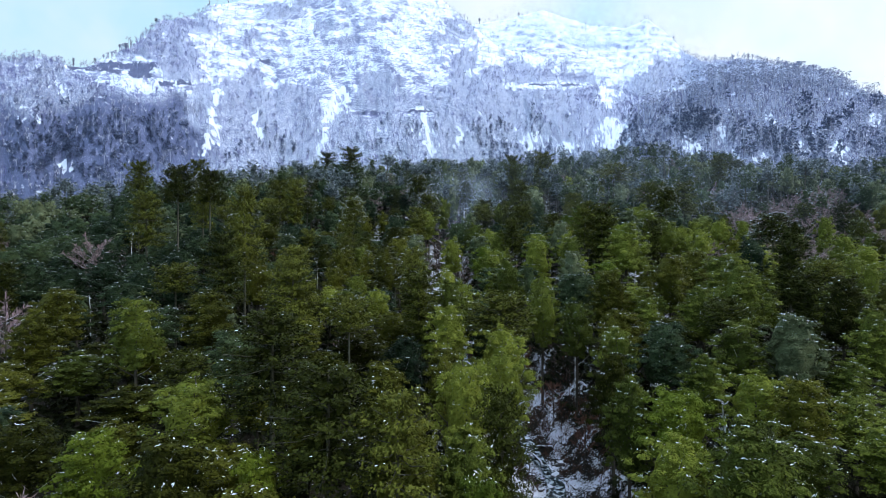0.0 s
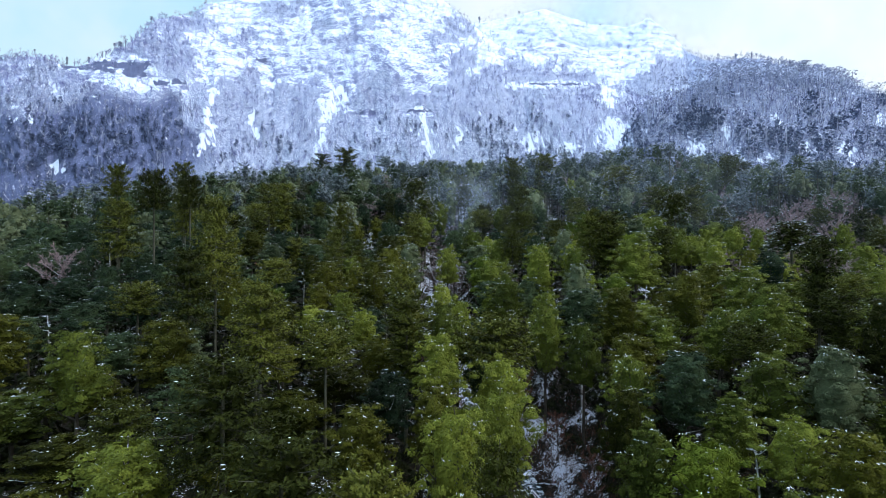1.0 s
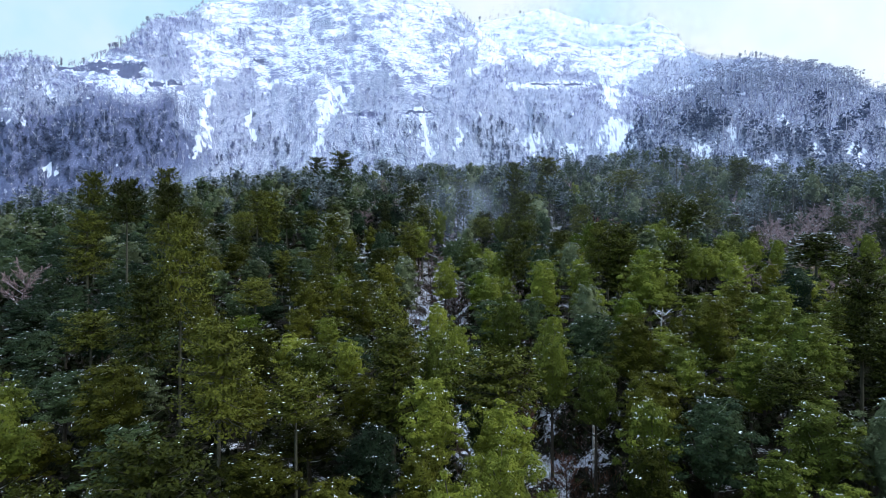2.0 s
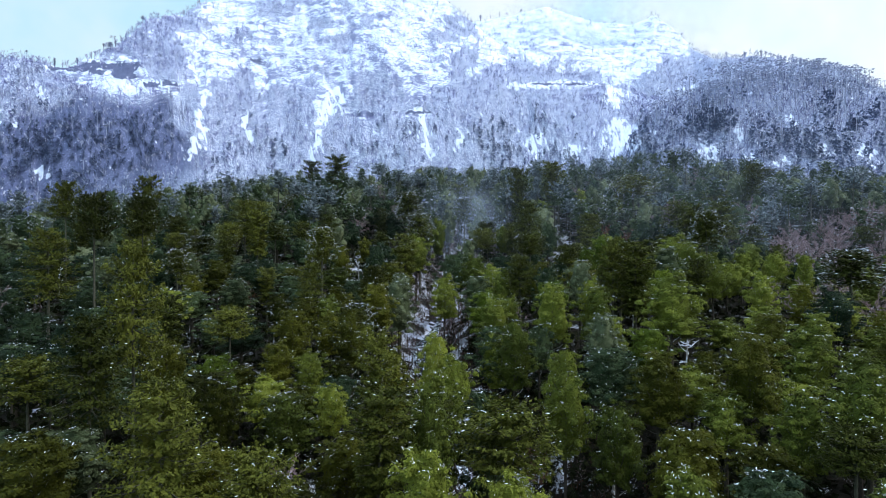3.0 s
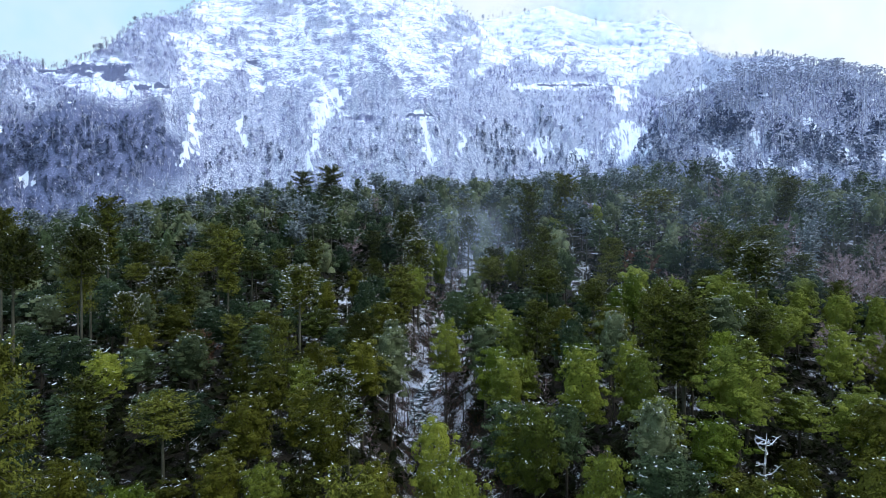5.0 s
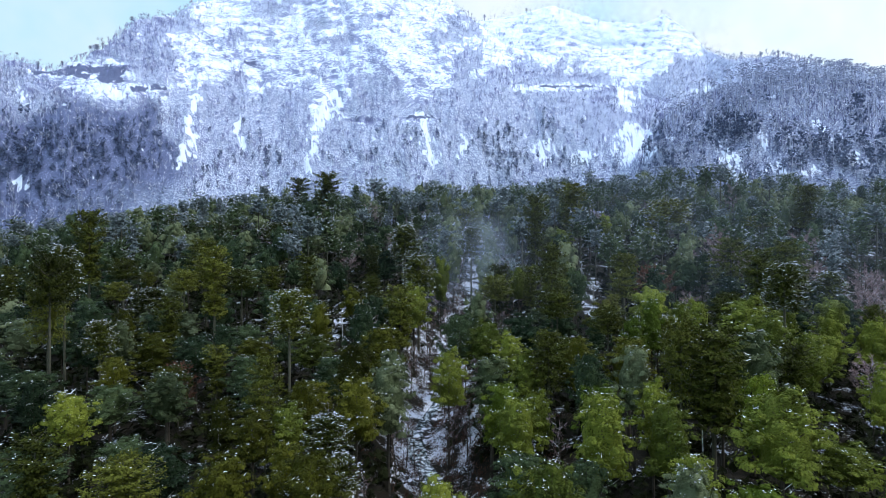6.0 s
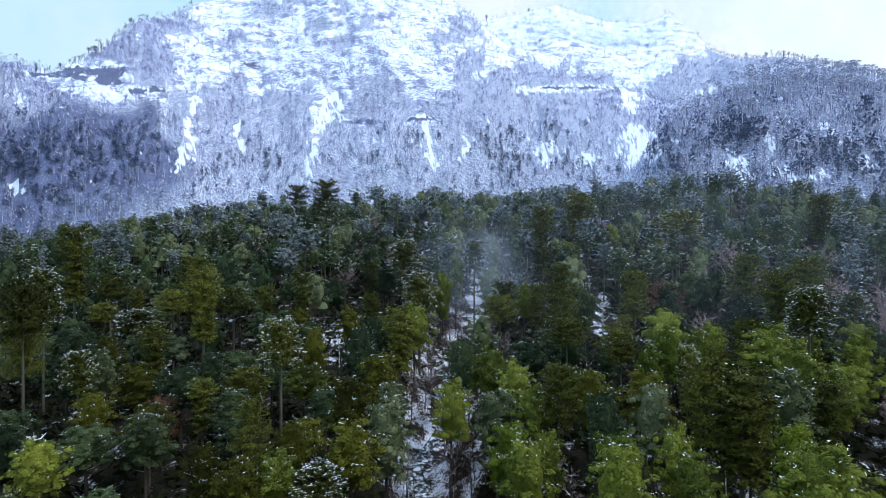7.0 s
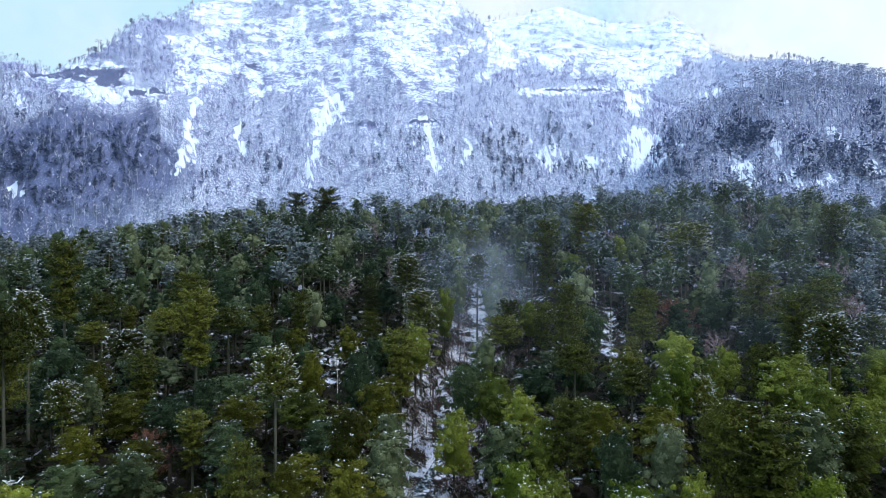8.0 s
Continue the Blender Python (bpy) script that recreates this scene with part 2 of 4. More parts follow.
def value_noise(x, y):
    ix, iy = np.floor(x).astype(int), np.floor(y).astype(int)
    fx, fy = x - ix, y - iy
    fx, fy = fx * fx * (3 - 2 * fx), fy * fy * (3 - 2 * fy)
    a, b = LATTICE[ix % 256, iy % 256], LATTICE[(ix + 1) % 256, iy % 256]
    c, d = LATTICE[ix % 256, (iy + 1) % 256], LATTICE[(ix + 1) % 256, (iy + 1) % 256]
    return (a * (1 - fx) + b * fx) * (1 - fy) + (c * (1 - fx) + d * fx) * fy - 0.5


def fractal(x, y, octaves=4, gain=0.5):
    out, amp = np.zeros(np.broadcast(x, y).shape), 1.0
    for k in range(octaves):
        out += amp * value_noise(x * 2**k + 17.3 * k, y * 2**k + 5.1 * k)
        amp *= gain
    return out


def quad_mesh(name, quads, mat, smooth=False):
    """A mesh of four-cornered faces from an array (n, 4, 3); corners at one place are shared."""
    quads = np.ascontiguousarray(quads, np.float32)
    count = len(quads)
    flat = quads.reshape(-1, 3)
    keys = (np.round(flat * 500).astype(np.int64) * np.array([1, 1 << 21, 1 << 42])).sum(1)
    _, first, index = np.unique(keys, return_index=True, return_inverse=True)
    co, index = flat[first], index.reshape(-1).astype(np.int32)
    me = bpy.data.meshes.new(name)
    me.vertices.add(len(co))
    me.vertices.foreach_set("co", co.ravel())
    me.loops.add(count * 4)
    me.loops.foreach_set("vertex_index", index)
    me.polygons.add(count)
    me.polygons.foreach_set("loop_start", np.arange(0, count * 4, 4, dtype=np.int32))
    if smooth:
        me.polygons.foreach_set("use_smooth", np.ones(count, bool))
    me.materials.append(mat)
    me.update(calc_edges=True)
    return me


def part(name, me, parent, label="", kind=""):
    ob = new(name, me)
    ob.parent = parent
    return tagged(ob, label, kind=kind)


def unit(v):
    return v / np.maximum(np.linalg.norm(v, axis=-1, keepdims=True), 1e-9)


def kites(rng, centre, along, length, width, flat=0.0, normal=None):
    """Small folded four-cornered leaves: centre and direction (n, 3), facing a normal where one is given."""
    n = len(centre)
    ref = np.stack([rng.normal(0, 1 - flat, n), rng.normal(0, 1 - flat, n), np.ones(n)], -1) if normal is None else normal
    along = unit(along)
    if normal is not None:
        along = unit(along - ref * (along * ref).sum(-1, keepdims=True))
    side = unit(np.cross(along, ref))
    lift = np.cross(side, along)
    l = (np.broadcast_to(length, n) * rng.uniform(0.7, 1.3, n))[:, None]
    w = (np.broadcast_to(width, n) * rng.uniform(0.7, 1.3, n))[:, None]
    k = rng.uniform(-0.1, 0.25, n)[:, None] * w
    s = rng.uniform(-0.15, 0.15, n)[:, None] * l
    return np.stack([centre - along * l / 2, centre + along * s + side * w / 2 + lift * k,
                     centre + along * l / 2 - lift * k, centre + along * s - side * w / 2 + lift * k], 1)


def tube(points, radii, sides=5):
    """A tapered limb along points, as quads."""
    p = np.asarray(points, float)
    d = unit(np.gradient(p, axis=0))
    ref = np.where(np.abs(d[:, 2:3]) > 0.9, np.array([[1.0, 0, 0]]), np.array([[0, 0, 1.0]]))
    u = unit(np.cross(d, ref))
    v = np.cross(d, u)
    ang = np.linspace(0, 2 * np.pi, sides + 1)
    r = np.asarray(radii, float)[:, None, None]
    ring = p[:, None] + r * (np.cos(ang)[None, :, None] * u[:, None] + np.sin(ang)[None, :, None] * v[:, None])
    return np.stack([ring[:-1, :-1], ring[:-1, 1:], ring[1:, 1:], ring[1:, :-1]], 2).reshape(-1, 4, 3)


# ---- the lie of the land ----
CREEK_Y = (40, 60, 100, 120, 150, 170, 205, 243, 262, 301, 350, 460)
CREEK_X = (10, 13, 20, 23, 17, 8, 3, -6, 0, 11, 14, 16)
CREEK_DEEP = (23, 22, 20, 19, 18, 17, 17, 17, 16, 14, 9, 3)


def creek_x(y):
    return np.interp(y, CREEK_Y, CREEK_X)


def canopy(x, y):
    """Mean height of the tree tops over the forest slope."""
    X, Y = np.clip(x, -260, 260) / 100, np.clip(y, 0, 425) / 100
    corner = 0.09 * np.maximum(-120 - x, 0) * np.interp(y, (280, 450), (0, 1)) + 0.10 * np.maximum(x - 200, 0) * np.interp(y, (300, 450), (0, 1))
    return Z0 + 0.08 * (np.clip(y, 425, 480) - 425) - np.minimum(corner, 30) - 24.5 + 11.84 * Y + 2.2 * Y * Y - 5.1 * X + 1.95 * X * Y - 0.67 * X * X


def slope_height(x, y):
    z = canopy(x, y) - 22.5
    deep = np.interp(y, CREEK_Y, CREEK_DEEP)
    off = np.abs(x - creek_x(y))
    z = z - deep * np.exp(-((np.maximum(off - 2.5, 0) / 17.0) ** 1.6))
    z = z - np.interp(y, (470, 600), (0, 10)) + 1.6 * fractal(x / 23, y / 23, 3)
    return z


A_MAIN = (-1.2, -0.767, -0.64, -0.58, -0.53, -0.49, -0.43, -0.405, -0.36, -0.33, -0.2, -0.1, 0.0, 0.045, 0.094, 0.172, 0.23, 0.27, 0.36, 0.5, 1.2)
E_MAIN = (0.30, 0.332, 0.322, 0.338, 0.36, 0.398, 0.408, 0.424, 0.43, 0.445, 0.49, 0.49, 0.432, 0.394, 0.355, 0.334, 0.302, 0.288, 0.26, 0.2, 0.2)
Y_MAIN = (900, 880, 880, 900, 930, 980, 1030, 1060, 1100, 1140, 1220, 1230, 1180, 1130, 1080, 1050, 1010, 1000, 980, 950, 950)
A_HILL = (0.26, 0.30, 0.315, 0.358, 0.407, 0.466, 0.524, 0.603, 0.70, 0.767, 1.2)
E_HILL = (0.08, 0.15, 0.225, 0.255, 0.272, 0.293, 0.305, 0.297, 0.280, 0.25, 0.22)
A_BACK = (-1.2, -0.80, -0.70, -0.66, -0.60, -0.3, 0.0, 0.045, 0.133, 0.172, 0.25, 0.309, 0.353, 0.387, 0.417, 0.446, 0.544, 0.593, 0.632, 0.681, 0.767, 1.2)
E_BACK = (0.36, 0.345, 0.34, 0.325, 0.28, 0.25, 0.36, 0.39, 0.407, 0.417, 0.392, 0.387, 0.402, 0.378, 0.345, 0.333, 0.337, 0.325, 0.318, 0.30, 0.265, 0.23)
Y_BACK = (1350, 1350, 1350, 1350, 1350, 1350, 1330, 1330, 1330, 1330, 1330, 1310, 1300, 1270, 1200, 1130, 1080, 1080, 1080, 1080, 1080, 1080)


def rise(y, foot, z_foot, crest, z_crest):
    u = (y - foot) / (crest - foot)
    up = z_foot + (z_crest - z_foot) * (u + 0.10 * np.sin(np.pi * np.clip(u, 0, 1)))
    return np.where(u < 0, -50.0, np.where(u < 1, up, z_crest - 0.8 * (y - crest)))


def land(x, y):
    """Height of the one ground sheet, and how far a place belongs to the mountains."""
    r = np.hypot(x, y)
    d = np.maximum(y, r * math.cos(radians(52)))
    a = np.clip(x / np.maximum(d, 1.0), -1.2, 1.2)
    away = np.interp(y / np.maximum(r, 1.0), (-0.3, 0.5), (0.45, 1.0))
    low = slope_height(x, y)
    wob = fractal(a * 7, d / 130, 5, 0.55)
    gul = fractal(a * 17 + 0.8 * wob, d / 190 + 0.6 * wob, 5, 0.6)
    main = rise(d, np.interp(a, (-1, -0.6, -0.3, 0.3), (670, 690, 760, 780)), Z0 + 25, np.interp(a, A_MAIN, Y_MAIN), Z0 + np.interp(a, A_MAIN, E_MAIN) * np.interp(a, A_MAIN, Y_MAIN))
    hill = rise(d, np.interp(a, (0.26, 0.34, 0.7), (760, 620, 570)), Z0 + 22, np.interp(a, (0.26, 0.4, 0.8), (840, 815, 800)), Z0 + np.interp(a, A_HILL, E_HILL) * np.interp(a, (0.26, 0.4, 0.8), (840, 815, 800)))
    hill = np.where(a < 0.26, -50.0, hill)
    back = rise(d, 900.0, Z0 + 20, np.interp(a, A_BACK, Y_BACK), Z0 + np.interp(a, A_BACK, E_BACK) * np.interp(a, A_BACK, Y_BACK))
    far = np.maximum(np.maximum(main, hill), back) * away
    on = np.clip((far - low) / 40, 0, 1)
    rough = np.where(hill > main, 0.35, 1.0)
    # the crests keep their line; the folds lie below them
    top = Z0 + d * np.maximum(np.maximum(np.interp(a, A_MAIN, E_MAIN), np.interp(a, A_HILL, E_HILL) * (a > 0.26)), 0.0)
    calm = np.clip((top - far) / 70, 0.12, 1) * np.where(back > np.maximum(main, hill), 0.35, 1.0)
    far = far + on * calm * (11 * wob + 20 * gul * rough + 5.0 * fractal(x / 17, y / 17, 4))
    for step, seed, force in ((23.0, 3.0, 0.45), (9.0, 8.0, 0.55)):
        q = far / step + 1.7 * fractal(x / 95 + seed, y / 95, 4, 0.6)
        f = q - np.floor(q)
        terrace = (np.clip((f - 0.70) / 0.2, 0, 1) - f) * step
        patchy = np.clip(3.0 * fractal(x / 60 + seed, y / 60, 3) + 0.05, 0, 1) * rough * np.clip((far - 230) / 90, 0.25, 1)
        far = far + on * terrace * force * patchy
    return np.maximum(low, far), np.clip((far - low) / 6, 0, 1)


A_LINE = (-0.80, -0.571, -0.50, -0.444, -0.43, -0.42, -0.381, -0.337, -0.307, -0.278, -0.258, -0.219, -0.202, -0.18, -0.156, -0.131, -0.092, -0.072, -0.045, -0.024, 0.006, 0.016, 0.045, 0.06, 0.076, 0.114, 0.162, 0.211, 0.26, 0.31, 0.45)
E_LINE = (0.335, 0.365, 0.38, 0.38, 0.335, 0.30, 0.285, 0.306, 0.287, 0.282, 0.267, 0.272, 0.24, 0.238, 0.268, 0.306, 0.306, 0.277, 0.245, 0.27, 0.285, 0.318, 0.322, 0.30, 0.321, 0.331, 0.336, 0.318, 0.292, 0.285, 0.37)
# snow chutes: across, foot, head, half width, lean
CHUTES = ((-0.407, 0.155, 0.24, 0.010, 0.25), (-0.398, 0.225, 0.30, 0.008, 0.25), (-0.322, 0.19, 0.245, 0.005, 0.2), (-0.205, 0.14, 0.27, 0.010, 0.18), (-0.18, 0.232, 0.285, 0.016, 0.3), (-0.028, 0.16, 0.25, 0.011, -0.1),
          (0.026, 0.17, 0.215, 0.004, 0.0), (0.06, 0.295, 0.33, 0.008, 0.1), (0.155, 0.165, 0.205, 0.018, 0.5), (0.215, 0.165, 0.19, 0.022, 0.4), (0.29, 0.165, 0.235, 0.024, 0.25), (0.29, 0.245, 0.30, 0.018, -0.2), (0.116, 0.278, 0.296, 0.008, 0.0))
HILL_CHUTES = ((0.42, 0.272, 0.288, 0.013, 0.9), (0.425, 0.14, 0.205, 0.014, -0.25), (0.575, 0.205, 0.24, 0.012, -0.4), (0.475, 0.185, 0.225, 0.007, 0.1), (0.505, 0.155, 0.178, 0.012, 0.3), (0.545, 0.15, 0.175, 0.010, 0.3), (0.615, 0.165, 0.19, 0.010, -0.2),
               (0.685, 0.16, 0.19, 0.013, -0.4), (0.75, 0.215, 0.24, 0.012, 0.4), (-0.655, 0.26, 0.295, 0.008, 0.2), (-0.655, 0.13, 0.155, 0.008, 0.2), (-0.53, 0.28, 0.295, 0.05, 0.0))


CLIFFS = ((-0.57, 0.317, 0.055, 0.012), (-0.525, 0.311, 0.035, 0.018), (-0.47, 0.288, 0.04, 0.005), (-0.305, 0.327, 0.014, 0.010), (-0.635, 0.319, 0.02, 0.006), (-0.045, 0.241, 0.028, 0.004), (-0.13, 0.238, 0.03, 0.003), (0.20, 0.287, 0.07, 0.003))


def chuted(a, e):
    """Where open snow runs down through the woods."""
    on = np.zeros(np.broadcast(a, e).shape, bool)
    for ca, e0, e1, w, lean in CHUTES + HILL_CHUTES:
        at = (e > e0) & (e < e1) & (np.abs(a - ca) < 0.10)
        ka, ke = a[at], e[at]
        line = ca + lean * (ke - 0.5 * (e0 + e1)) + 0.02 * fractal(ke * 30, ka * 0 + ca * 50, 4)
        wide = 0.85 * w * np.sqrt(np.sin(np.pi * (ke - e0) / (e1 - e0)))
        on[at] |= np.abs(ka - line) < wide * (0.5 + 2.4 * (fractal(ke * 120, ka * 120, 5, 0.8) + 0.16))
    return on


def wooded(x, y, z):
    """Where leafless woods cover the mountainside: below an uneven tree line, but not in the snow chutes."""
    a, e = x / np.maximum(y, 1.0), (z - Z0) / np.maximum(y, 1.0)
    on = (e < np.interp(a, A_LINE, E_LINE) + 0.035 * fractal(a * 40, e * 40, 5, 0.65)) | ((fractal(a * 24 + 9, e * 36, 4, 0.6) > 0.24) & (y < 1190) & (a < 0.06))
    on &= (e > 0.03) & (y > 500)
    on &= ~chuted(a, e)
    for ca, ce, wa, we in CLIFFS:
        on &= ((a - ca) / wa) ** 2 + ((e - ce + 0.6 * we) / (1.7 * we + 0.001)) ** 2 > 1.2
    return on & (fractal(a * 70, e * 110, 4, 0.6) > -0.52)


def hill_part(x, y):
    """1 on the wooded hill before the eastern ridge."""
    d = np.maximum(y, 1.0)
    a = x / d
    crest = np.interp(a, A_HILL, E_HILL)
    return np.clip((a - 0.30) / 0.02, 0, 1) * (y < 818) * (crest > 0.1)


def build_ground():
    ang = np.radians(np.concatenate([np.arange(-180, -42, 3.0), np.arange(-42, 42, 0.16), np.arange(42, 180, 3.0)]))
    rad = np.concatenate([np.linspace(4, 60, 9), np.arange(66, 120, 6.0), np.arange(120, 310, 3.0), np.arange(310, 480, 7.0), np.arange(480, 660, 18.0), np.arange(660, 1400, 4.6), np.geomspace(1400, 3600, 14)])
    A, R = np.meshgrid(ang, rad)
    # rows follow the range for straight-ahead depth, so that the mountain rows run across it
    x, y = R * np.sin(A), R * np.cos(A)
    z, far = land(x, y)
    rows, cols = R.shape
    co = np.stack([x, y, z], -1).reshape(-1, 3).astype(np.float32)
    i = np.arange(rows - 1)[:, None] * cols
    j = np.arange(cols)[None, :]
    k = (j + 1) % cols
    quad = np.stack([i + j, i + k, i + cols + k, i + cols + j], -1).reshape(-1, 4)
    hub = len(co)
    co = np.concatenate([co, [[0, 0, float(land(np.array([0.0]), np.array([0.1]))[0][0])]]])
    me = bpy.data.meshes.new("ground")
    tri = np.stack([np.full(cols, hub), k[0], j[0]], -1)
    me.vertices.add(len(co))
    me.vertices.foreach_set("co", co.astype(np.float32).ravel())
    me.loops.add(quad.size + tri.size)
    me.loops.foreach_set("vertex_index", np.concatenate([quad[:, ::-1].ravel(), tri[:, ::-1].ravel()]).astype(np.int32))
    me.polygons.add(len(quad) + len(tri))
    me.polygons.foreach_set("loop_start", np.concatenate([np.arange(0, quad.size, 4), quad.size + np.arange(0, tri.size, 3)]).astype(np.int32))
    mid = co[:hub][quad].mean(1).astype(float)
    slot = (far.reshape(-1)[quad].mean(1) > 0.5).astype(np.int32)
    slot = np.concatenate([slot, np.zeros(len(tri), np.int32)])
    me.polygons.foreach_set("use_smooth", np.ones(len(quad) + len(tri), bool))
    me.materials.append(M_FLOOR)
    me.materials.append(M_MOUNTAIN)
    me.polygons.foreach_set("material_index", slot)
    side = x - creek_x(y) + 3 * fractal(x / 8, y / 8, 2)
    open_bank = np.clip(1.3 - np.abs(side) / 9, 0, 1) + np.clip(1.4 - np.hypot((x - 22) / 14, (y - 150) / 24), 0, 1) + np.clip(1.6 - np.hypot((x - 24) / 12, (y - 103) / 34), 0, 1) + np.clip(1.4 - np.hypot((x + 34) / 10, (y - 290) / 18), 0, 1) + np.clip(1.4 - np.hypot((x - 57) / 6, (y - 305) / 28), 0, 1) + np.clip(1.5 - np.hypot((x - 2) / 20, (y - 275) / 42), 0, 1)
    open_bank = np.clip(open_bank, 0, 1) * (y > 20) * (y < 400)
    under = np.where(far > 0.3, wooded(x, y, z), 0.0)
    ga, ge = x / np.maximum(y, 1), (z - Z0) / np.maximum(y, 1)
    crag = np.zeros(x.shape)
    for ca, ce, wa, we in CLIFFS:
        crag = np.maximum(crag, np.clip(1.15 - ((ga - ca) / wa) ** 2 - ((ge - ce) / we) ** 2 + 1.5 * fractal(ga * 60, ge * 150, 4, 0.6), 0, 0.8) * (y > 600) * (np.abs(ga - ca) < 1.3 * wa) * (np.abs(ge - ce) < 1.3 * we))
    dense = np.clip((0.45 * hill_part(x, y)) + np.clip((-0.42 - ga + 0.10 * fractal(ga * 12, ge * 12, 3)) / 0.05, 0, 1) * np.clip((0.245 - ge + 0.12 * fractal(ga * 9, ge * 9, 3)) / 0.03, 0, 1), 0, 1)
    for key, values in (("woods", under), ("cliff", crag), ("dense", dense), ("chute", chuted(ga, ge) & (far > 0.3))):
        me.attributes.new(key, "FLOAT", "POINT").data.foreach_set("value", np.concatenate([values.ravel(), [0.0]]).astype(np.float32))
    me.attributes.new("snow_cover", "FLOAT", "POINT").data.foreach_set("value", np.concatenate([open_bank.ravel(), [0.0]]).astype(np.float32))
    me.update(calc_edges=True)
    return tagged(new("ground", me), "forest floor of leaf litter and patchy snow, rising to snow-covered rocky mountains", "ground", kind="structure")


build_ground()

# ---- trees ----


def leaf_dome(rng, centre, radius, rings, parts, flat=0.52):
    """A closed, lumpy dome of leaves, open below."""
    lat = np.linspace(-0.35, 0.5 * np.pi - 0.12, rings + 1)
    lon = np.linspace(0, 2 * np.pi, parts + 1)
    bump = rng.uniform(0.72, 1.10, (rings + 1, parts + 1))
    bump[:, -1] = bump[:, 0]
    r = radius * 0.74 * bump
    p = np.stack([np.cos(lat)[:, None] * np.cos(lon) * r, np.cos(lat)[:, None] * np.sin(lon) * r, (np.sin(lat)[:, None] * flat - 0.20) * r + 0 * lon], -1) + centre
    return np.stack([p[:-1, :-1], p[:-1, 1:], p[1:, 1:], p[1:, :-1]], 2).reshape(-1, 4, 3)


def beech(rng, height, radius, base, pads, leaves, size, limbs=9, dome=(2, 5), core=(9, 11), peak=0.40, flat=0.62):
    """An evergreen beech: an uneven egg-shaped crown with leaf clumps all over it. Returns crown, trunk, limb and snow quads."""
    p1, p2, p3 = rng.uniform(0, 6.28, 3)

    def envelope(u, ang):
        w = np.where(u < peak, 0.5 * u / peak, 0.5 + 0.5 * (u - peak) / (1 - peak))
        r = np.sin(np.pi * (0.12 + 0.82 * w)) ** 0.62
        return radius * r * (1 + 0.17 * np.sin(2 * ang + p1 + 3 * u) + 0.13 * np.sin(3 * ang + p2 - 5 * u) + 0.10 * np.sin(5 * ang + p3 + 9 * u))

    def up(u):
        return height * (base + (0.97 - base) * u)

    # the dense inside of the crown
    u, ang = np.linspace(0, 0.97, core[0] + 1)[:, None], np.linspace(0, 2 * np.pi, core[1] + 1)[None]
    lump = rng.uniform(0.42, 0.66, (core[0] + 1, core[1] + 1))
    lump[:, -1] = lump[:, 0]
    r = envelope(u, ang) * lump
    p = np.stack([np.cos(ang) * r, np.sin(ang) * r, up(u) - 0.4 + 0 * r], -1)
    crown = [np.stack([p[:-1, :-1], p[:-1, 1:], p[1:, 1:], p[1:, :-1]], 2).reshape(-1, 4, 3)]
    snow = []
    # the clumps on its outside, closer and smaller towards the top
    u = ((np.arange(pads) + rng.random(pads)) / pads) ** 0.85
    ang = np.arange(pads) * 2.39996 + rng.normal(0, 0.4, pads)
    out = envelope(u, ang) * rng.uniform(0.50, 1.0, pads)
    c = np.stack([np.cos(ang) * out, np.sin(ang) * out, up(u) - 0.03 * height + rng.normal(0, 0.018 * height, pads)], -1)
    pr = radius * rng.uniform(0.7, 1.3, pads) * (1.10 - 0.30 * u) * 2.3 / np.sqrt(pads)
    for k in range(pads):
        n = leaves
        t, rr = rng.uniform(0, 2 * np.pi, n), np.sqrt(rng.random(n))
        bowl = np.stack([np.cos(t) * rr, np.sin(t) * rr, np.sqrt(np.maximum(1.02 - rr * rr, 0)) * flat - 0.22], -1)
        p = bowl * pr[k] * rng.uniform(0.75, 1.18, (n, 1))
        side = np.array([math.cos(ang[k]), math.sin(ang[k]), 0.0]) * (1 - u[k])
        face = unit(0.8 * bowl + side * 0.8 + (0, 0, 0.95 - 0.65 * flat + 0.5 * u[k]) + rng.normal(0, 0.36, (n, 3)))
        way = np.stack([np.cos(t), np.sin(t), np.full(n, -0.3)], -1) + rng.normal(0, 0.6, (n, 3))
        crown.append(kites(rng, c[k] + p, way, size * 1.4, size * 0.85, 0.0, face))
        crown.append(leaf_dome(rng, c[k], pr[k] * 0.86, *dome, 0.84 * flat))
        if rng.random() < 0.55 * (0.3 + u[k]):
            m = rng.integers(1, 7)
            o = c[k] + np.stack([rng.normal(0, 0.35 * pr[k], m), rng.normal(0, 0.35 * pr[k], m), np.full(m, 0.46 * pr[k])], -1)
            snow.append(kites(rng, o, rng.normal(0, 1, (m, 3)) * (1, 1, 0.4), 0.24 + 0.62 * size, 0.06 + 0.14 * size, 0.40))
    trunk = tube([(0, 0, -1.5), (0.1, 0.05, height * 0.3), (-0.1, 0.1, height * 0.65), (0, 0, height * 0.90)], [0.42, 0.33, 0.2, 0.05], 6 if limbs else 3)
    arms = []
    for k in range(2, pads, max(1, pads // max(limbs, 1))) if limbs else ():
        h0 = max(height * base * 0.8, c[k][2] - 0.55 * math.hypot(c[k][0], c[k][1]) - 1.0)
        mid = np.array([c[k][0] * 0.5, c[k][1] * 0.5, (h0 + c[k][2]) / 2 - 0.3])
        arms.append(tube([(0, 0, h0), mid, c[k]], [0.15, 0.09, 0.03], 3))
    return np.concatenate(crown), trunk, np.concatenate(arms) if arms else None, np.concatenate(snow) if snow else np.zeros((0, 4, 3))


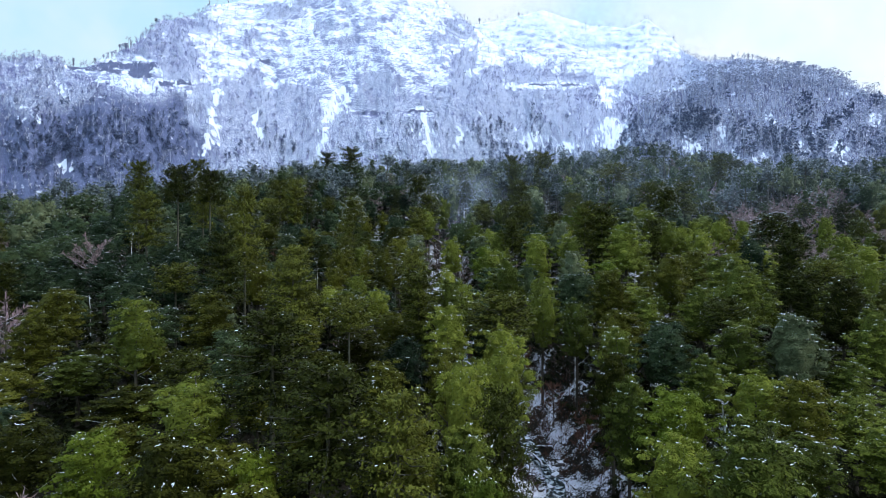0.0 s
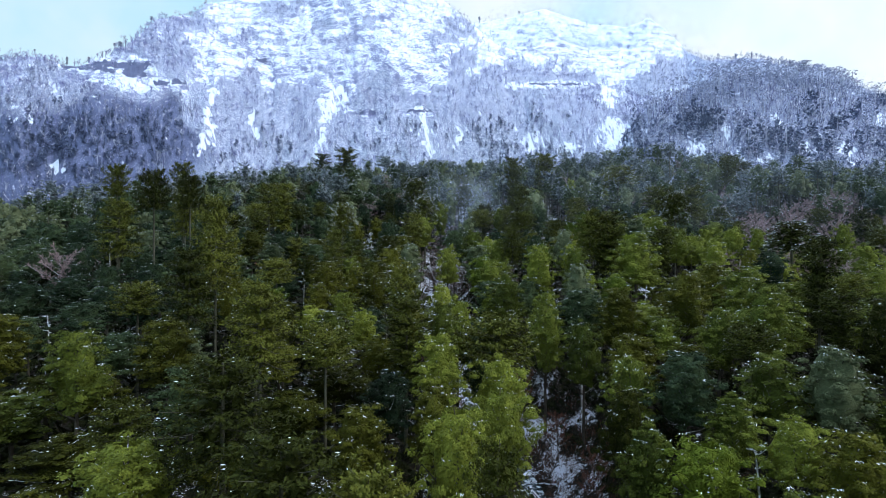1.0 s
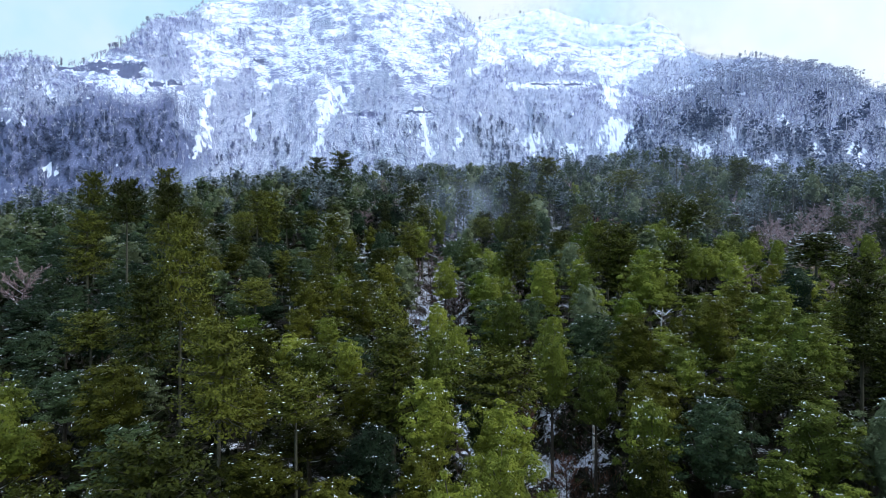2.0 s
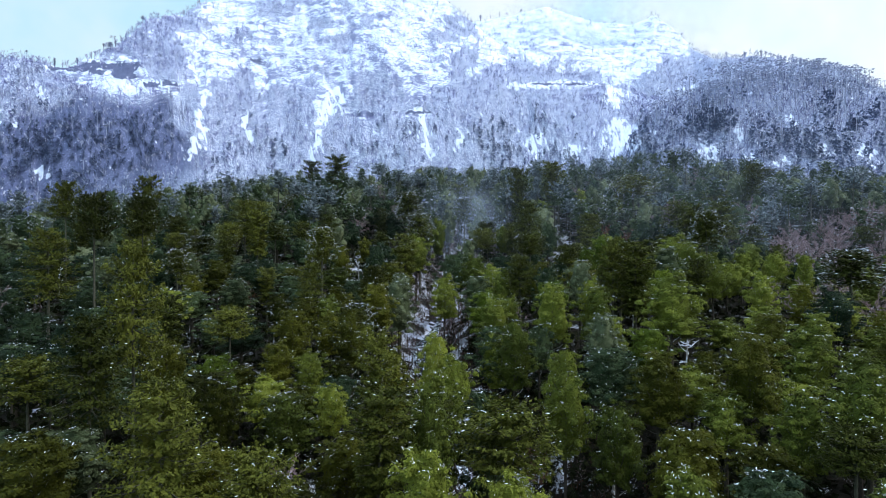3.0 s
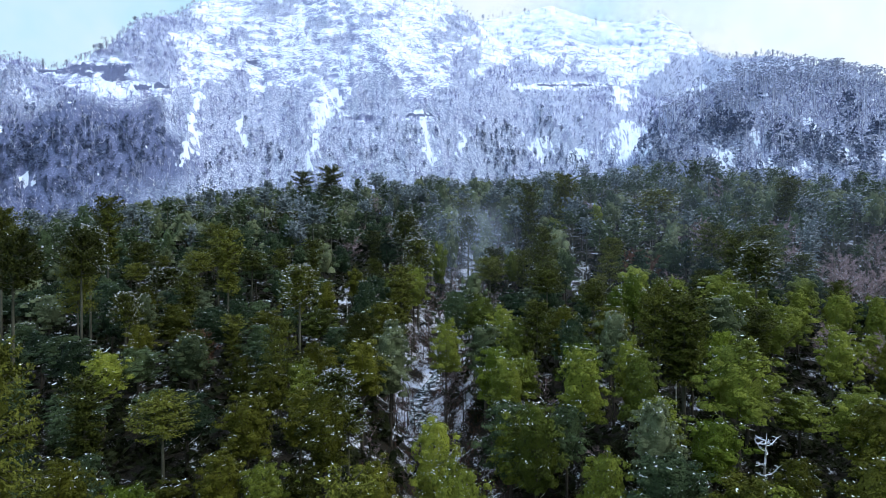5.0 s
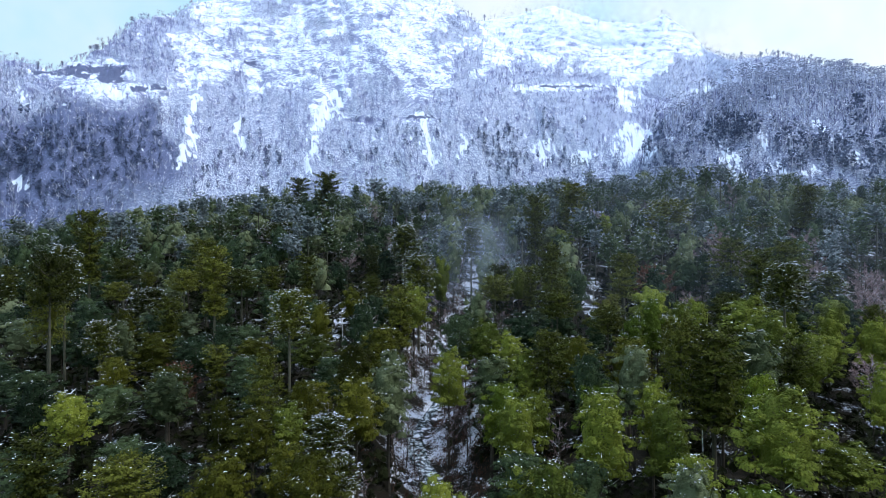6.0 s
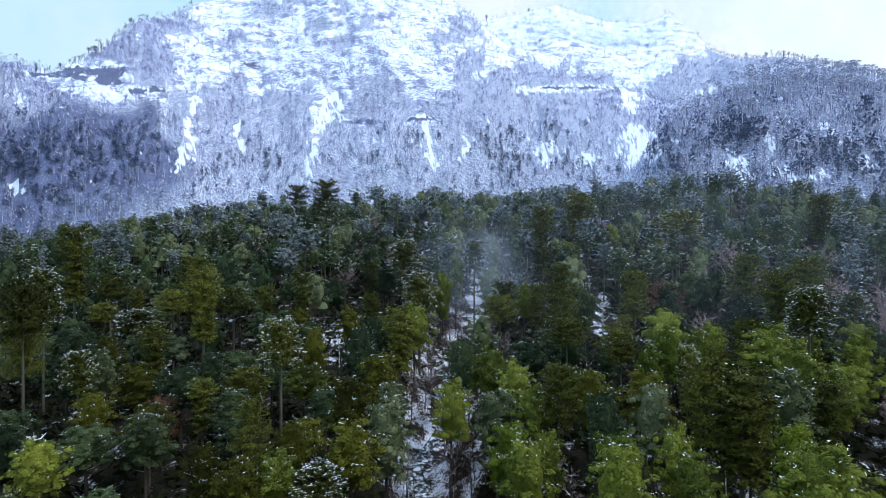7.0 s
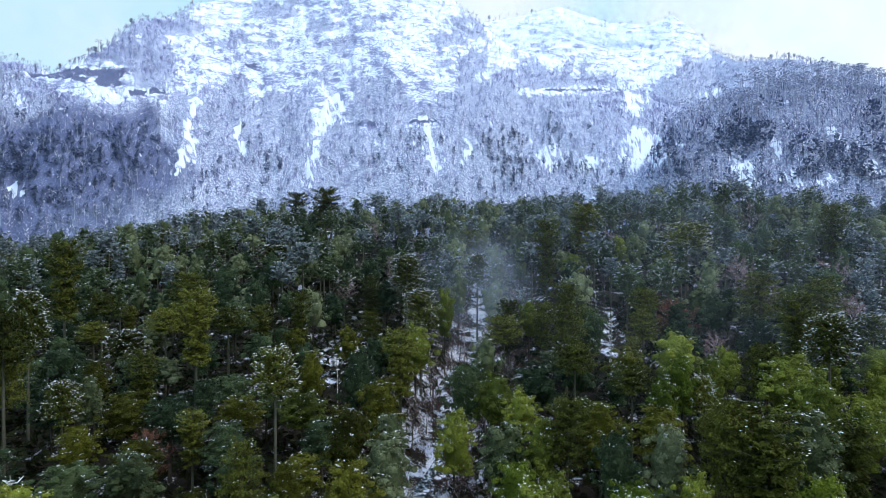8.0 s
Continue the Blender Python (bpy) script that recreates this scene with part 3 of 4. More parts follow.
def araucaria(rng, height, radius, base, whorls, arms, leaves, size, droop=0.25, cone=0.0, limbs=True, white=1.0):
    """An araucaria: straight trunk, whorls of rope-like branches in an umbrella (cone=0) or a full crown (cone=1)."""
    trunk = tube([(0, 0, -1.5), (0.05, 0, height * 0.5), (0, 0, height * 0.96)], [0.34, 0.28, 0.10], 7 if limbs else 3)
    wood, snow = [], []
    n = whorls * 12
    w = rng.random(n)
    t, rr = rng.uniform(0, 6.28, n), 0.45 * radius * np.sqrt(rng.random(n)) * (1 - 0.5 * w * cone)
    inner = np.stack([np.cos(t) * rr, np.sin(t) * rr, height * (base + (0.93 - base) * w)], -1)
    crown = [kites(rng, inner, rng.normal(0, 1, (n, 3)), 1.1 + size, 0.7 + size, 0.2)]
    for w in range(whorls):
        u = (w + 0.5) / whorls
        z0 = height * (base + (0.965 - base) * u)
        umbrella = radius * (0.50 + 0.80 * math.sin(math.pi * min(1, 0.22 + 0.60 * u)) - 0.62 * u ** 3)
        full = radius * (1.05 * math.sqrt(1 - (0.94 * u) ** 2) if cone < 0.75 else 1.1 * math.sqrt(max(0.06, 1 - ((u - 0.72) / 0.30) ** 2)) if u > 0.72 else 0.55 + 0.45 * max(0.0, (u - 0.5) / 0.22))
        reach = umbrella * (1 - cone) + full * cone
        for b in range(arms):
            t = 2 * math.pi * (b + 0.5 * (w % 2)) / arms + rng.normal(0, 0.18)
            long = reach * rng.uniform(0.70, 1.12)
            z1 = z0 + rng.normal(0, 0.42) * height * (0.965 - base) / whorls
            s = np.sort(rng.random(leaves) ** 0.45)
            dz = -droop * long * s * (1 - u) + long * 0.26 * s**2 + (0.02 + 0.20 * u) * long * s
            way, across = np.array([math.cos(t), math.sin(t), 0]), np.array([-math.sin(t), math.cos(t), 0])
            bend = rng.normal(0, 0.10)
            spread = (rng.normal(0, 0.13, leaves) * (0.35 + s) + bend * s**2) * long
            p = way * (long * s)[:, None] + across * spread[:, None]
            p[:, 2] += z1 - 0.3 + dz + rng.normal(0.05, 0.22, leaves)
            face = unit(np.stack([way[0] * 0.35 * s, way[1] * 0.35 * s, np.full(leaves, 0.75)], -1) + rng.normal(0, 0.45, (leaves, 3)))
            dirs = way + across * rng.normal(0, 0.8, (leaves, 1)) + (0, 0, 0.3)
            crown.append(kites(rng, p, dirs, size * 1.7, size * 0.75, 0.0, face))
            if rng.random() < (0.12 + 0.26 * u) * white:
                m = min(leaves, int(rng.integers(1, 4) * white))
                snow.append(kites(rng, p[-m:] + (0, 0, 0.22), dirs[-m:] * (1, 1, 0.3), 0.26 + 0.62 * size, 0.06 + 0.16 * size, 0.25))
            if b % 2 == 0:
                e = p[-1]
                wood.append(tube([(0, 0, z1 - 0.4), (e[0] * 0.5, e[1] * 0.5, (z1 - 0.4 + e[2]) / 2 - 0.06 * long), e], [0.09, 0.06, 0.03], 3))
    return np.concatenate(crown), trunk, np.concatenate(wood), np.concatenate(snow)


def bare_tree(rng, height, spread, limbs, twigs, thick=0.22, fineness=0.055):
    """A leafless tree: trunk, rising limbs and fine twigs. Returns wood, twig and snow quads."""
    lean = rng.normal(0, 0.05, 2) * height
    wood = [tube([(0, 0, -1.5), (lean[0] * 0.4, lean[1] * 0.4, height * 0.5), (lean[0], lean[1], height * 0.96)], [thick, thick * 0.7, 0.03], 5)]
    fine, snow = [], []
    for k in range(limbs):
        u = 0.32 + 0.62 * (k + rng.random()) / limbs
        t = k * 2.39996 + rng.normal(0, 0.4)
        long = spread * (1.25 - 0.75 * u) * rng.uniform(0.7, 1.2)
        a = np.array([lean[0] * u, lean[1] * u, height * u])
        d = np.array([math.cos(t), math.sin(t), rng.uniform(0.5, 1.1)])
        b = a + d * long * 0.55 + rng.normal(0, 0.12 * long, 3)
        e = b + (d + (0, 0, 0.35)) * long * 0.5 + rng.normal(0, 0.15 * long, 3)
        wood.append(tube([a, b, e], [thick * 0.45, thick * 0.28, 0.02], 4))
        n = twigs
        s = rng.uniform(0.25, 1, n)[:, None]
        root = np.where(s < 0.55, a + (b - a) * s / 0.55, b + (e - b) * (s - 0.55) / 0.45)
        way = unit(d + rng.normal(0, 0.75, (n, 3)) + (0, 0, 0.3))
        tl = rng.uniform(0.7, 1.7, n)[:, None] * (0.5 + 0.12 * spread)
        fine.append(kites(rng, root + way * tl / 2, way, tl[:, 0], fineness))
        tip = root + way * tl * 0.6
        fine.append(kites(rng, tip + unit(way + rng.normal(0, 0.6, (n, 3))) * 0.3, way + rng.normal(0, 0.7, (n, 3)), 0.8, fineness * 0.8))
        m = rng.integers(0, 3)
        if m:
            q = rng.uniform(0.2, 0.9, m)[:, None]
            snow.append(kites(rng, a + (b - a) * q + (0, 0, thick * 0.4), np.repeat((b - a)[None], m, 0), 0.5, 0.09, 0.7))
    return np.concatenate(wood), np.concatenate(fine), np.concatenate(snow) if snow else np.zeros((0, 4, 3))


def snag(rng, height, limbs):
    """A dead tree with a broken top and crooked, forking, snow-laden arms."""
    top = rng.normal(0, 0.5, 2)
    wood = [tube([(0, 0, -1.5), (0.2, 0, height * 0.55), (top[0] * 0.5, top[1] * 0.5, height * 0.8), (top[0], top[1], height)], [0.26, 0.20, 0.12, 0.04], 6)]
    snow = []
    for k in range(limbs):
        t = k * 2.39996 + rng.normal(0, 0.5)
        z0 = height * rng.uniform(0.60, 0.97)
        long = rng.uniform(0.8, 2.3)
        p = np.array([top[0] * 0.5, top[1] * 0.5, z0])
        line, pitch = [p], rng.uniform(-0.3, 0.6)
        for j in range(4):
            p = p + np.array([math.cos(t), math.sin(t), pitch]) * long * 0.28
            line.append(p)
            t, pitch = t + rng.normal(0, 0.5), pitch + rng.normal(0.12, 0.3)
        wood.append(tube(line, [0.09, 0.075, 0.055, 0.04, 0.015], 4))
        snow.append(tube(np.array(line[1:]) + (0, 0, 0.07), [0.05, 0.075, 0.06, 0.02], 4))
        for j in (2, 3):
            q = line[j] + np.array([math.cos(t + j), math.sin(t + j), rng.uniform(0.1, 0.8)]) * long * 0.3
            wood.append(tube([line[j], (line[j] + q) / 2 + (0, 0, 0.08), q], [0.05, 0.035, 0.012], 3))
            snow.append(tube([line[j] + (0, 0, 0.06), (line[j] + q) / 2 + (0, 0, 0.14), q + (0, 0, 0.03)], [0.03, 0.05, 0.015], 4))
    return np.concatenate(wood), np.concatenate(snow)


def make_beech(seed, mat, label, **k):
    rng = np.random.default_rng(seed)
    crown, trunk, arms, snow = beech(rng, **k)
    root = tagged(new("evergreen_beech"), label, "tree", "forest trees")
    part("trunk", quad_mesh("trunk", trunk, M_TRUNK, True), root)
    part("limbwork", quad_mesh("limbwork", arms, M_TRUNK), root, kind="stuff")
    part("crown", quad_mesh("crown", crown, mat, True), root, kind="stuff")
    part("snow", quad_mesh("snow", snow, M_SNOW), root, "flecks of snow on the leaves", "stuff")
    return root


def make_araucaria(seed, mat, label, **k):
    rng = np.random.default_rng(seed)
    crown, trunk, wood, snow = araucaria(rng, **k)
    root = tagged(new("araucaria_tree"), label, "tree", "araucaria trees")
    part("trunk", quad_mesh("trunk", trunk, M_PALE, True), root, "pale lichen-grey trunk")
    part("branchwork", quad_mesh("branchwork", wood, M_PALE), root, kind="stuff")
    part("crown", quad_mesh("crown", crown, mat), root, kind="stuff")
    part("snow", quad_mesh("snow", snow, M_SNOW), root, "snow on the branch tips", "stuff")
    return root


def make_bare(seed, mat, label, **k):
    rng = np.random.default_rng(seed)
    wood, fine, snow = bare_tree(rng, **k)
    root = tagged(new("bare_tree"), label, "tree", "leafless trees")
    part("trunk", quad_mesh("trunk", wood, M_TRUNK), root)
    part("twigwork", quad_mesh("twigwork", fine, mat), root, kind="stuff")
    if len(snow):
        part("snow", quad_mesh("snow", snow, M_SNOW), root, "snow lying along the branches", "stuff")
    return root


def make_snag(seed, **k):
    wood, snow = snag(np.random.default_rng(seed), **k)
    root = tagged(new("dead_tree"), "bleached dead tree with snow on its bare arms", "tree", "dead trees")
    part("trunk", quad_mesh("trunk", wood, M_DEAD), root)
    part("snow", quad_mesh("snow", snow, M_SNOW), root, "snow lying along the arms", "stuff")
    return root


BEECH_TONES = ((M_OLIVE, "olive-green evergreen beech with layered leaf pads, flecked with snow"),
               (M_GREEN, "mid-green evergreen beech with a dense layered crown, flecked with snow"),
               (M_DARK, "dark green evergreen beech with a dense shaded crown"),
               (M_BRIGHT, "bright yellow-green young evergreen beech with a full crown"),
               (M_RIMEHAZE, "grey-green evergreen beech, rime and pale haze in its leaf colour"))
BEECHES = {}
for tone, (mat, label) in enumerate(BEECH_TONES):
    for v in range(2):
        BEECHES[tone, v] = make_beech(10 * tone + v, mat, label, height=22.0, radius=(5.6, 4.9)[v], base=(0.52, 0.47)[v], pads=84, leaves=38, size=0.31, dome=(2, 6), peak=(0.52, 0.45)[v])
    for v in range(2, 4):
        BEECHES[tone, v] = make_beech(10 * tone + v, mat, label, height=22.0, radius=(5.6, 4.9)[v - 2], base=(0.52, 0.47)[v - 2], pads=60, leaves=22, size=0.40, limbs=5, dome=(2, 5), peak=(0.52, 0.45)[v - 2])
UMBRELLA = "tall araucaria with a pale bare trunk and a dark umbrella crown"
FULL = "full-crowned araucaria with drooping rope-like branches tipped with snow"
ARAUCARIAS = [make_araucaria(101, M_ARAU, UMBRELLA, height=26.0, radius=4.8, base=0.72, whorls=7, arms=10, leaves=60, size=0.36, white=1.6),
              make_araucaria(102, M_ARAU, FULL, height=25.0, radius=5.8, base=0.56, whorls=9, arms=10, leaves=64, size=0.34, droop=0.6, cone=0.7, white=1.0),
              make_araucaria(103, M_ARAU, FULL, height=26.0, radius=4.2, base=0.44, whorls=11, arms=9, leaves=46, size=0.38, droop=0.4, cone=0.8, white=1.3),
              make_araucaria(104, M_ARAU, "araucaria with an umbrella crown white with fresh snow", height=24.0, radius=4.4, base=0.68, whorls=7, arms=10, leaves=34, size=0.44, droop=0.5, cone=0.4, white=5.0)]
BARES = [make_bare(201, M_TWIG, "leafless mauve-brown southern beech with fine twigs", height=17.0, spread=5.4, limbs=18, twigs=40, fineness=0.15),
         make_bare(202, M_TWIG, "slender leafless tree with dark stem and grey twigs", height=18.0, spread=2.6, limbs=12, twigs=12, thick=0.18),
         make_bare(203, M_RED, "leafless tree with russet-brown twigs", height=16.0, spread=5.0, limbs=18, twigs=40, fineness=0.15)]
SNAGS = [make_snag(301, height=19.0, limbs=10), make_snag(302, height=16.0, limbs=12)]
MASTERS = [*BEECHES.values(), *ARAUCARIAS, *BARES, *SNAGS]
used = set()


def ground_at(x, y):
    if y < 540:
        return float(slope_height(np.array([float(x)]), np.array([float(y)]))[0])
    return float(land(np.array([float(x)]), np.array([float(y)]))[0][0])


def plant(kind, x, y, height, full, turn=None, girth=None):
    """Stand a copy of a tree of that full height on the ground at x, y. The first one is the tree itself."""
    s = height / full
    g = (girth or 1.0) * s
    m = pose(x, y, ground_at(x, y), 0, 0, random.uniform(0, 360) if turn is None else turn) @ Matrix.Diagonal((g, g, s, 1))
    if kind not in used:
        used.add(kind)
        kind.matrix_basis = m
        return kind
    ob = copy_thing(kind, Matrix())
    ob.matrix_basis = m
    return ob


taken = []


# single araucarias: x, y, height of the tip over the camera's first place, reach of the crown, kind
ARAUCARIA_NEAR = (
    (-5, 64, -15, 5.1, 1), (-23, 78, -8, 6.7, 1), (8, 80, -19, 4.7, 1), (-36, 81, -14, 3.5, 0), (-27, 104, -1, 5.3, 1), (-17, 105, -8, 4.1, 0),
    (-31, 114, -2, 4.3, 1), (-5, 118, -4, 5.2, 2), (-48, 126, 4, 5.2, 1), (-7, 133, 1, 4.0, 2), (-46, 134, 15, 5.1, 1), (83, 138, 7, 5.0, 2),
    (-15, 181, -4, 3.8, 3), (-96, 187, 19, 6.4, 1), (-19, 191, 0, 4.4, 3), (53, 193, 16, 6.4, 2), (-32, 195, 10, 3.9, 1), (48, 196, 17, 4.5, 1),
    (-90, 196, 29, 5.6, 0))
ARAUCARIA_MID = (
    (116, 203, 14, 7.9, 3), (-86, 213, 30, 4.8, 0), (26, 216, 12, 5.1, 1), (-51, 219, 8, 3.7, 2), (-79, 220, 14, 3.8, 3),
    (-92, 221, 26, 4.5, 1), (-35, 223, 21, 5.1, 3), (58, 228, 14, 3.2, 3), (-98, 236, 32, 4.7, 3), (91, 236, 27, 5.6, 3), (-126, 239, 37, 5.0, 0),
    (-64, 250, 31, 5.6, 2), (93, 253, 30, 5.4, 2), (-87, 258, 19, 5.6, 3), (35, 262, 32, 5.7, 1), (-64, 272, 24, 5.7, 0), (115, 277, 33, 7.3, 1),
    (-79, 280, 34, 7.4, 1), (-119, 280, 44, 6.3, 2))
ARAUCARIA_FAR = (
    (-7, 284, 29, 6.1, 3), (102, 287, 34, 7.7, 1), (-13, 302, 40, 6.3, 3), (38, 314, 52, 5.8, 2), (13, 329, 40, 5.4, 3), (102, 345, 53, 10.8, 3),
    (-74, 348, 43, 8.5, 3), (150, 357, 46, 7.0, 0), (171, 358, 60, 6.5, 2), (63, 362, 62, 8.7, 2), (11, 367, 50, 7.3, 2), (-119, 383, 45, 6.9, 3),
    (-140, 394, 50, 7.8, 3), (210, 419, 66, 10.0, 2), (-67, 421, 75, 9.4, 2), (228, 423, 59, 10.1, 3), (-87, 436, 74, 7.9, 2), (109, 442, 60, 10.0, 3))
ARAUCARIA_PLACES = ARAUCARIA_NEAR + ARAUCARIA_MID + ARAUCARIA_FAR
for x, y, tip, reach, k in ARAUCARIA_PLACES:
    full, wide = ((26, 5.2), (25, 5.8), (26, 4.6), (24, 4.8))[k]
    h = max(15.0, Z0 + tip - ground_at(x, y))
    plant(ARAUCARIAS[k], x, y, h, full, None, reach / wide * full / h)
    taken.append((x, y, 1.5 * min(reach, 7.0)))

# single beeches: x, y, height of the crown's top over the camera's first place, reach of the crown, tone
BEECH_WEST_LOW = (
    (-20, 62, -21, 3.3, 3), (-38, 63, -19, 4.3, 3), (-17, 74, -20, 3.8, 0), (-32, 75, -16, 5.9, 1), (-48, 90, -21, 7.0, 0), (-52, 98, -7, 5.2, 1),
    (-21, 100, -17, 5.7, 0), (-7, 106, -15, 4.8, 2), (-44, 109, -7, 6.2, 0), (-76, 114, -7, 5.8, 0), (-47, 121, -10, 4.9, 4), (-31, 131, -6, 3.3, 0),
    (-16, 141, -9, 3.7, 1), (-22, 143, -10, 3.8, 0), (-103, 143, -2, 5.9, 2), (-37, 144, -4, 4.1, 3), (-29, 155, -4, 4.3, 0))
BEECH_WEST_HIGH = (
    (-23, 156, -6, 4.1, 1), (-18, 159, -8, 4.5, 0), (-32, 188, 2, 4.9, 0), (-68, 192, 4, 5.0, 1), (-27, 192, 2, 4.7, 1), (-54, 201, 6, 5.3, 4),
    (-57, 208, 6, 5.5, 0), (-72, 214, 7, 4.5, 0), (-27, 214, 1, 5.3, 0), (-68, 223, 11, 5.4, 0), (-79, 229, 13, 3.4, 4), (-84, 239, 15, 4.4, 0),
    (-24, 239, 4, 5.2, 0), (-8, 272, 20, 6.4, 1), (-16, 279, 15, 6.1, 1), (-68, 348, 28, 7.3, 1))
BEECH_EAST_LOW = (
    (4, 64, -23, 4.1, 3), (48, 77, -24, 4.9, 1), (36, 88, -20, 6.2, 3), (63, 88, -21, 5.2, 1), (51, 94, -19, 5.1, 1), (62, 102, -10, 5.2, 4),
    (44, 114, -13, 6.5, 2), (84, 121, -4, 5.5, 0), (65, 126, -1, 6.2, 1), (38, 127, -12, 5.5, 0), (57, 129, -7, 4.5, 1), (41, 130, -13, 6.1, 0),
    (32, 138, -11, 5.1, 1), (51, 140, -10, 5.4, 1), (56, 142, 0, 5.9, 0), (42, 147, -4, 5.9, 0), (26, 150, -2, 5.3, 1))
BEECH_EAST_MID = (
    (74, 154, 0, 6.1, 1), (36, 157, -5, 6.9, 2), (28, 161, -6, 4.5, 1), (72, 164, 1, 5.1, 0), (37, 165, 1, 4.3, 4), (56, 176, 9, 7.6, 1),
    (96, 180, 5, 5.8, 2), (26, 180, -4, 4.6, 2), (16, 183, -6, 5.5, 1), (57, 184, 10, 4.1, 3), (30, 185, 6, 5.8, 1), (16, 185, -4, 6.5, 2),
    (31, 189, 7, 4.8, 3), (41, 191, 7, 3.8, 1), (56, 196, 12, 4.7, 1), (64, 200, 15, 6.1, 4), (17, 201, 1, 6.2, 1))
BEECH_EAST_HIGH = (
    (41, 202, 11, 4.2, 4), (32, 203, 10, 4.5, 2), (22, 206, 1, 3.9, 1), (15, 207, 3, 5.7, 3), (82, 212, 12, 4.6, 1), (21, 216, 8, 4.8, 1),
    (33, 217, 11, 4.8, 0), (77, 218, 16, 5.6, 1), (48, 224, 15, 4.0, 3), (77, 228, 19, 7.8, 1), (54, 229, 19, 4.2, 3), (19, 233, 9, 4.9, 1),
    (64, 236, 17, 4.3, 1), (90, 264, 23, 5.1, 2), (33, 271, 10, 5.7, 4), (69, 316, 36, 5.9, 2), (153, 354, 41, 7.4, 2))
BEECH_PLACES = BEECH_WEST_LOW + BEECH_WEST_HIGH + BEECH_EAST_LOW + BEECH_EAST_MID + BEECH_EAST_HIGH
for x, y, tip, reach, tone in BEECH_PLACES:
    h = min(max(12.0, Z0 + tip - ground_at(x, y)), 32.0)
    v = int(random.random() < 0.4)
    plant(BEECHES[tone, v + (2 if y > 165 else 0)], x, y, h, 22.0, None, reach / (5.7, 5.0)[v] * 22 / h)
    taken.append((x, y, 1.55 * reach))

# slender leafless stems in the ravine, and the russet and dead trees that stand out
stem_rng = np.random.default_rng(61)
for y in np.concatenate([np.arange(70, 225, 1.6), np.arange(225, 345, 0.85)]):
    side = stem_rng.uniform(-14, 15)
    x = float(creek_x(y)) + side + (2.5 if side > 0 else -2.5)
    plant(BARES[1], x, y + stem_rng.uniform(-1, 1), stem_rng.uniform(9, 17) * (1.0 if y > 215 else 0.55), 18.0)
for x, y, h in ((75, 296, 15), (79, 299, 15), (82, 294, 14), (22, 158, 11), (27, 140, 10), (30, 122, 11), (-59, 217, 14)):
    plant(BARES[2], x, y, h, 16.0)
    taken.append((x, y, 5.0))
for x, y, tip in ((-70, 195, 7), (47, 96, -22), (33, 143, -12), (55, 166, 1), (52, 279, 25), (57, 299, 24), (58, 322, 30)):
    plant(SNAGS[int(x > 50)], x, y, max(12.0, Z0 + tip - ground_at(x, y)), 22)
    taken.append((x, y, 4.5))

rng = np.random.default_rng(42)
plots = []
for y in np.arange(34, 530, 1.0):
    half = 0.80 * y + 14
    for _ in range(int(half * 2 / 11) + 1):
        plots.append((rng.uniform(-half, half), y + rng.random()))
rng.shuffle(plots)
grid = {}
forest = []
for x, y, g in taken:
    grid.setdefault((int(x // 10), int(y // 10)), []).append((x, y, g))
for x, y in plots:
    side = x - float(creek_x(y))
    if -np.interp(y, (40, 70, 90, 150, 225, 245, 285, 310, 350), (3, 5, 6, 6, 5, 9, 8, 4, 2)) < side < np.interp(y, (40, 70, 90, 155, 168, 225, 245, 285, 310, 350), (4, 8, 10, 11, 6, 5, 10, 8, 4, 2)):
        continue
    if 50 < x < 64 and 278 < y < 332 or -42 < x < -26 and 272 < y < 305 and rng.random() < 0.75:
        continue
    gap = 7.6 + 3.0 * rng.random() - np.interp(y, (330, 420), (0, 0.9))
    cx, cy = int(x // 10), int(y // 10)
    near = [q for i in (-1, 0, 1) for j in (-1, 0, 1) for q in grid.get((cx + i, cy + j), ())]
    if any((x - a) ** 2 + (y - b) ** 2 < ((gap + g) / 2) ** 2 for a, b, g in near):
        continue
    grid.setdefault((cx, cy), []).append((x, y, gap))
    forest.append((x, y, gap))
forest.sort(key=lambda q: q[1] + 0.25 * abs(q[0]))


def tone_of(x, y, r):
    """Which beech tone grows where: olive near the ravine's west side, green to the east, darker up the slope."""
    # west of x -50 extra dark tones put the shade there into the leaves
    dark = np.interp(y, (120, 240, 300, 400), (0.10, 0.35, 0.72, 0.95)) + (0.85 if x < -50 and y > 120 else -0.25 if x > 12 and y < 240 else 0.10 if y > 250 else 0.0)
    if r < dark:
        return 4 if y > 200 and (r * 13 % 1) < np.interp(y, (200, 290, 420), (0.05, 0.35, 0.75)) else 2
    if r > 0.985 and y < 260:
        return 3
    return 0 if (r * 7 % 1) < (0.9 if x < 0 else 0.2) and y < 290 else 1


STUFF = {}
low_rng = np.random.default_rng(5)
LOW = {("mid", v): beech(low_rng, 22.0, (5.6, 4.8, 5.2)[v], 0.46, 34, 12, 0.56, 0, (2, 4), (7, 8), (0.5, 0.45, 0.5)[v], 0.9) for v in range(3)}
LOW |= {("far", v): beech(low_rng, 22.0, (5.6, 4.8, 5.2)[v], 0.46, 18, 9, 0.76, 0, (2, 4), (5, 7), (0.5, 0.45, 0.5)[v], 0.95) for v in range(3)}
LOW_ARAU = [araucaria(low_rng, 25.0, 4.6, 0.72, 5, 7, 7, 0.85, limbs=False, white=2.6), araucaria(low_rng, 24.0, 4.6, 0.46, 7, 6, 7, 0.85, 0.4, 0.8, limbs=False, white=2.6)]
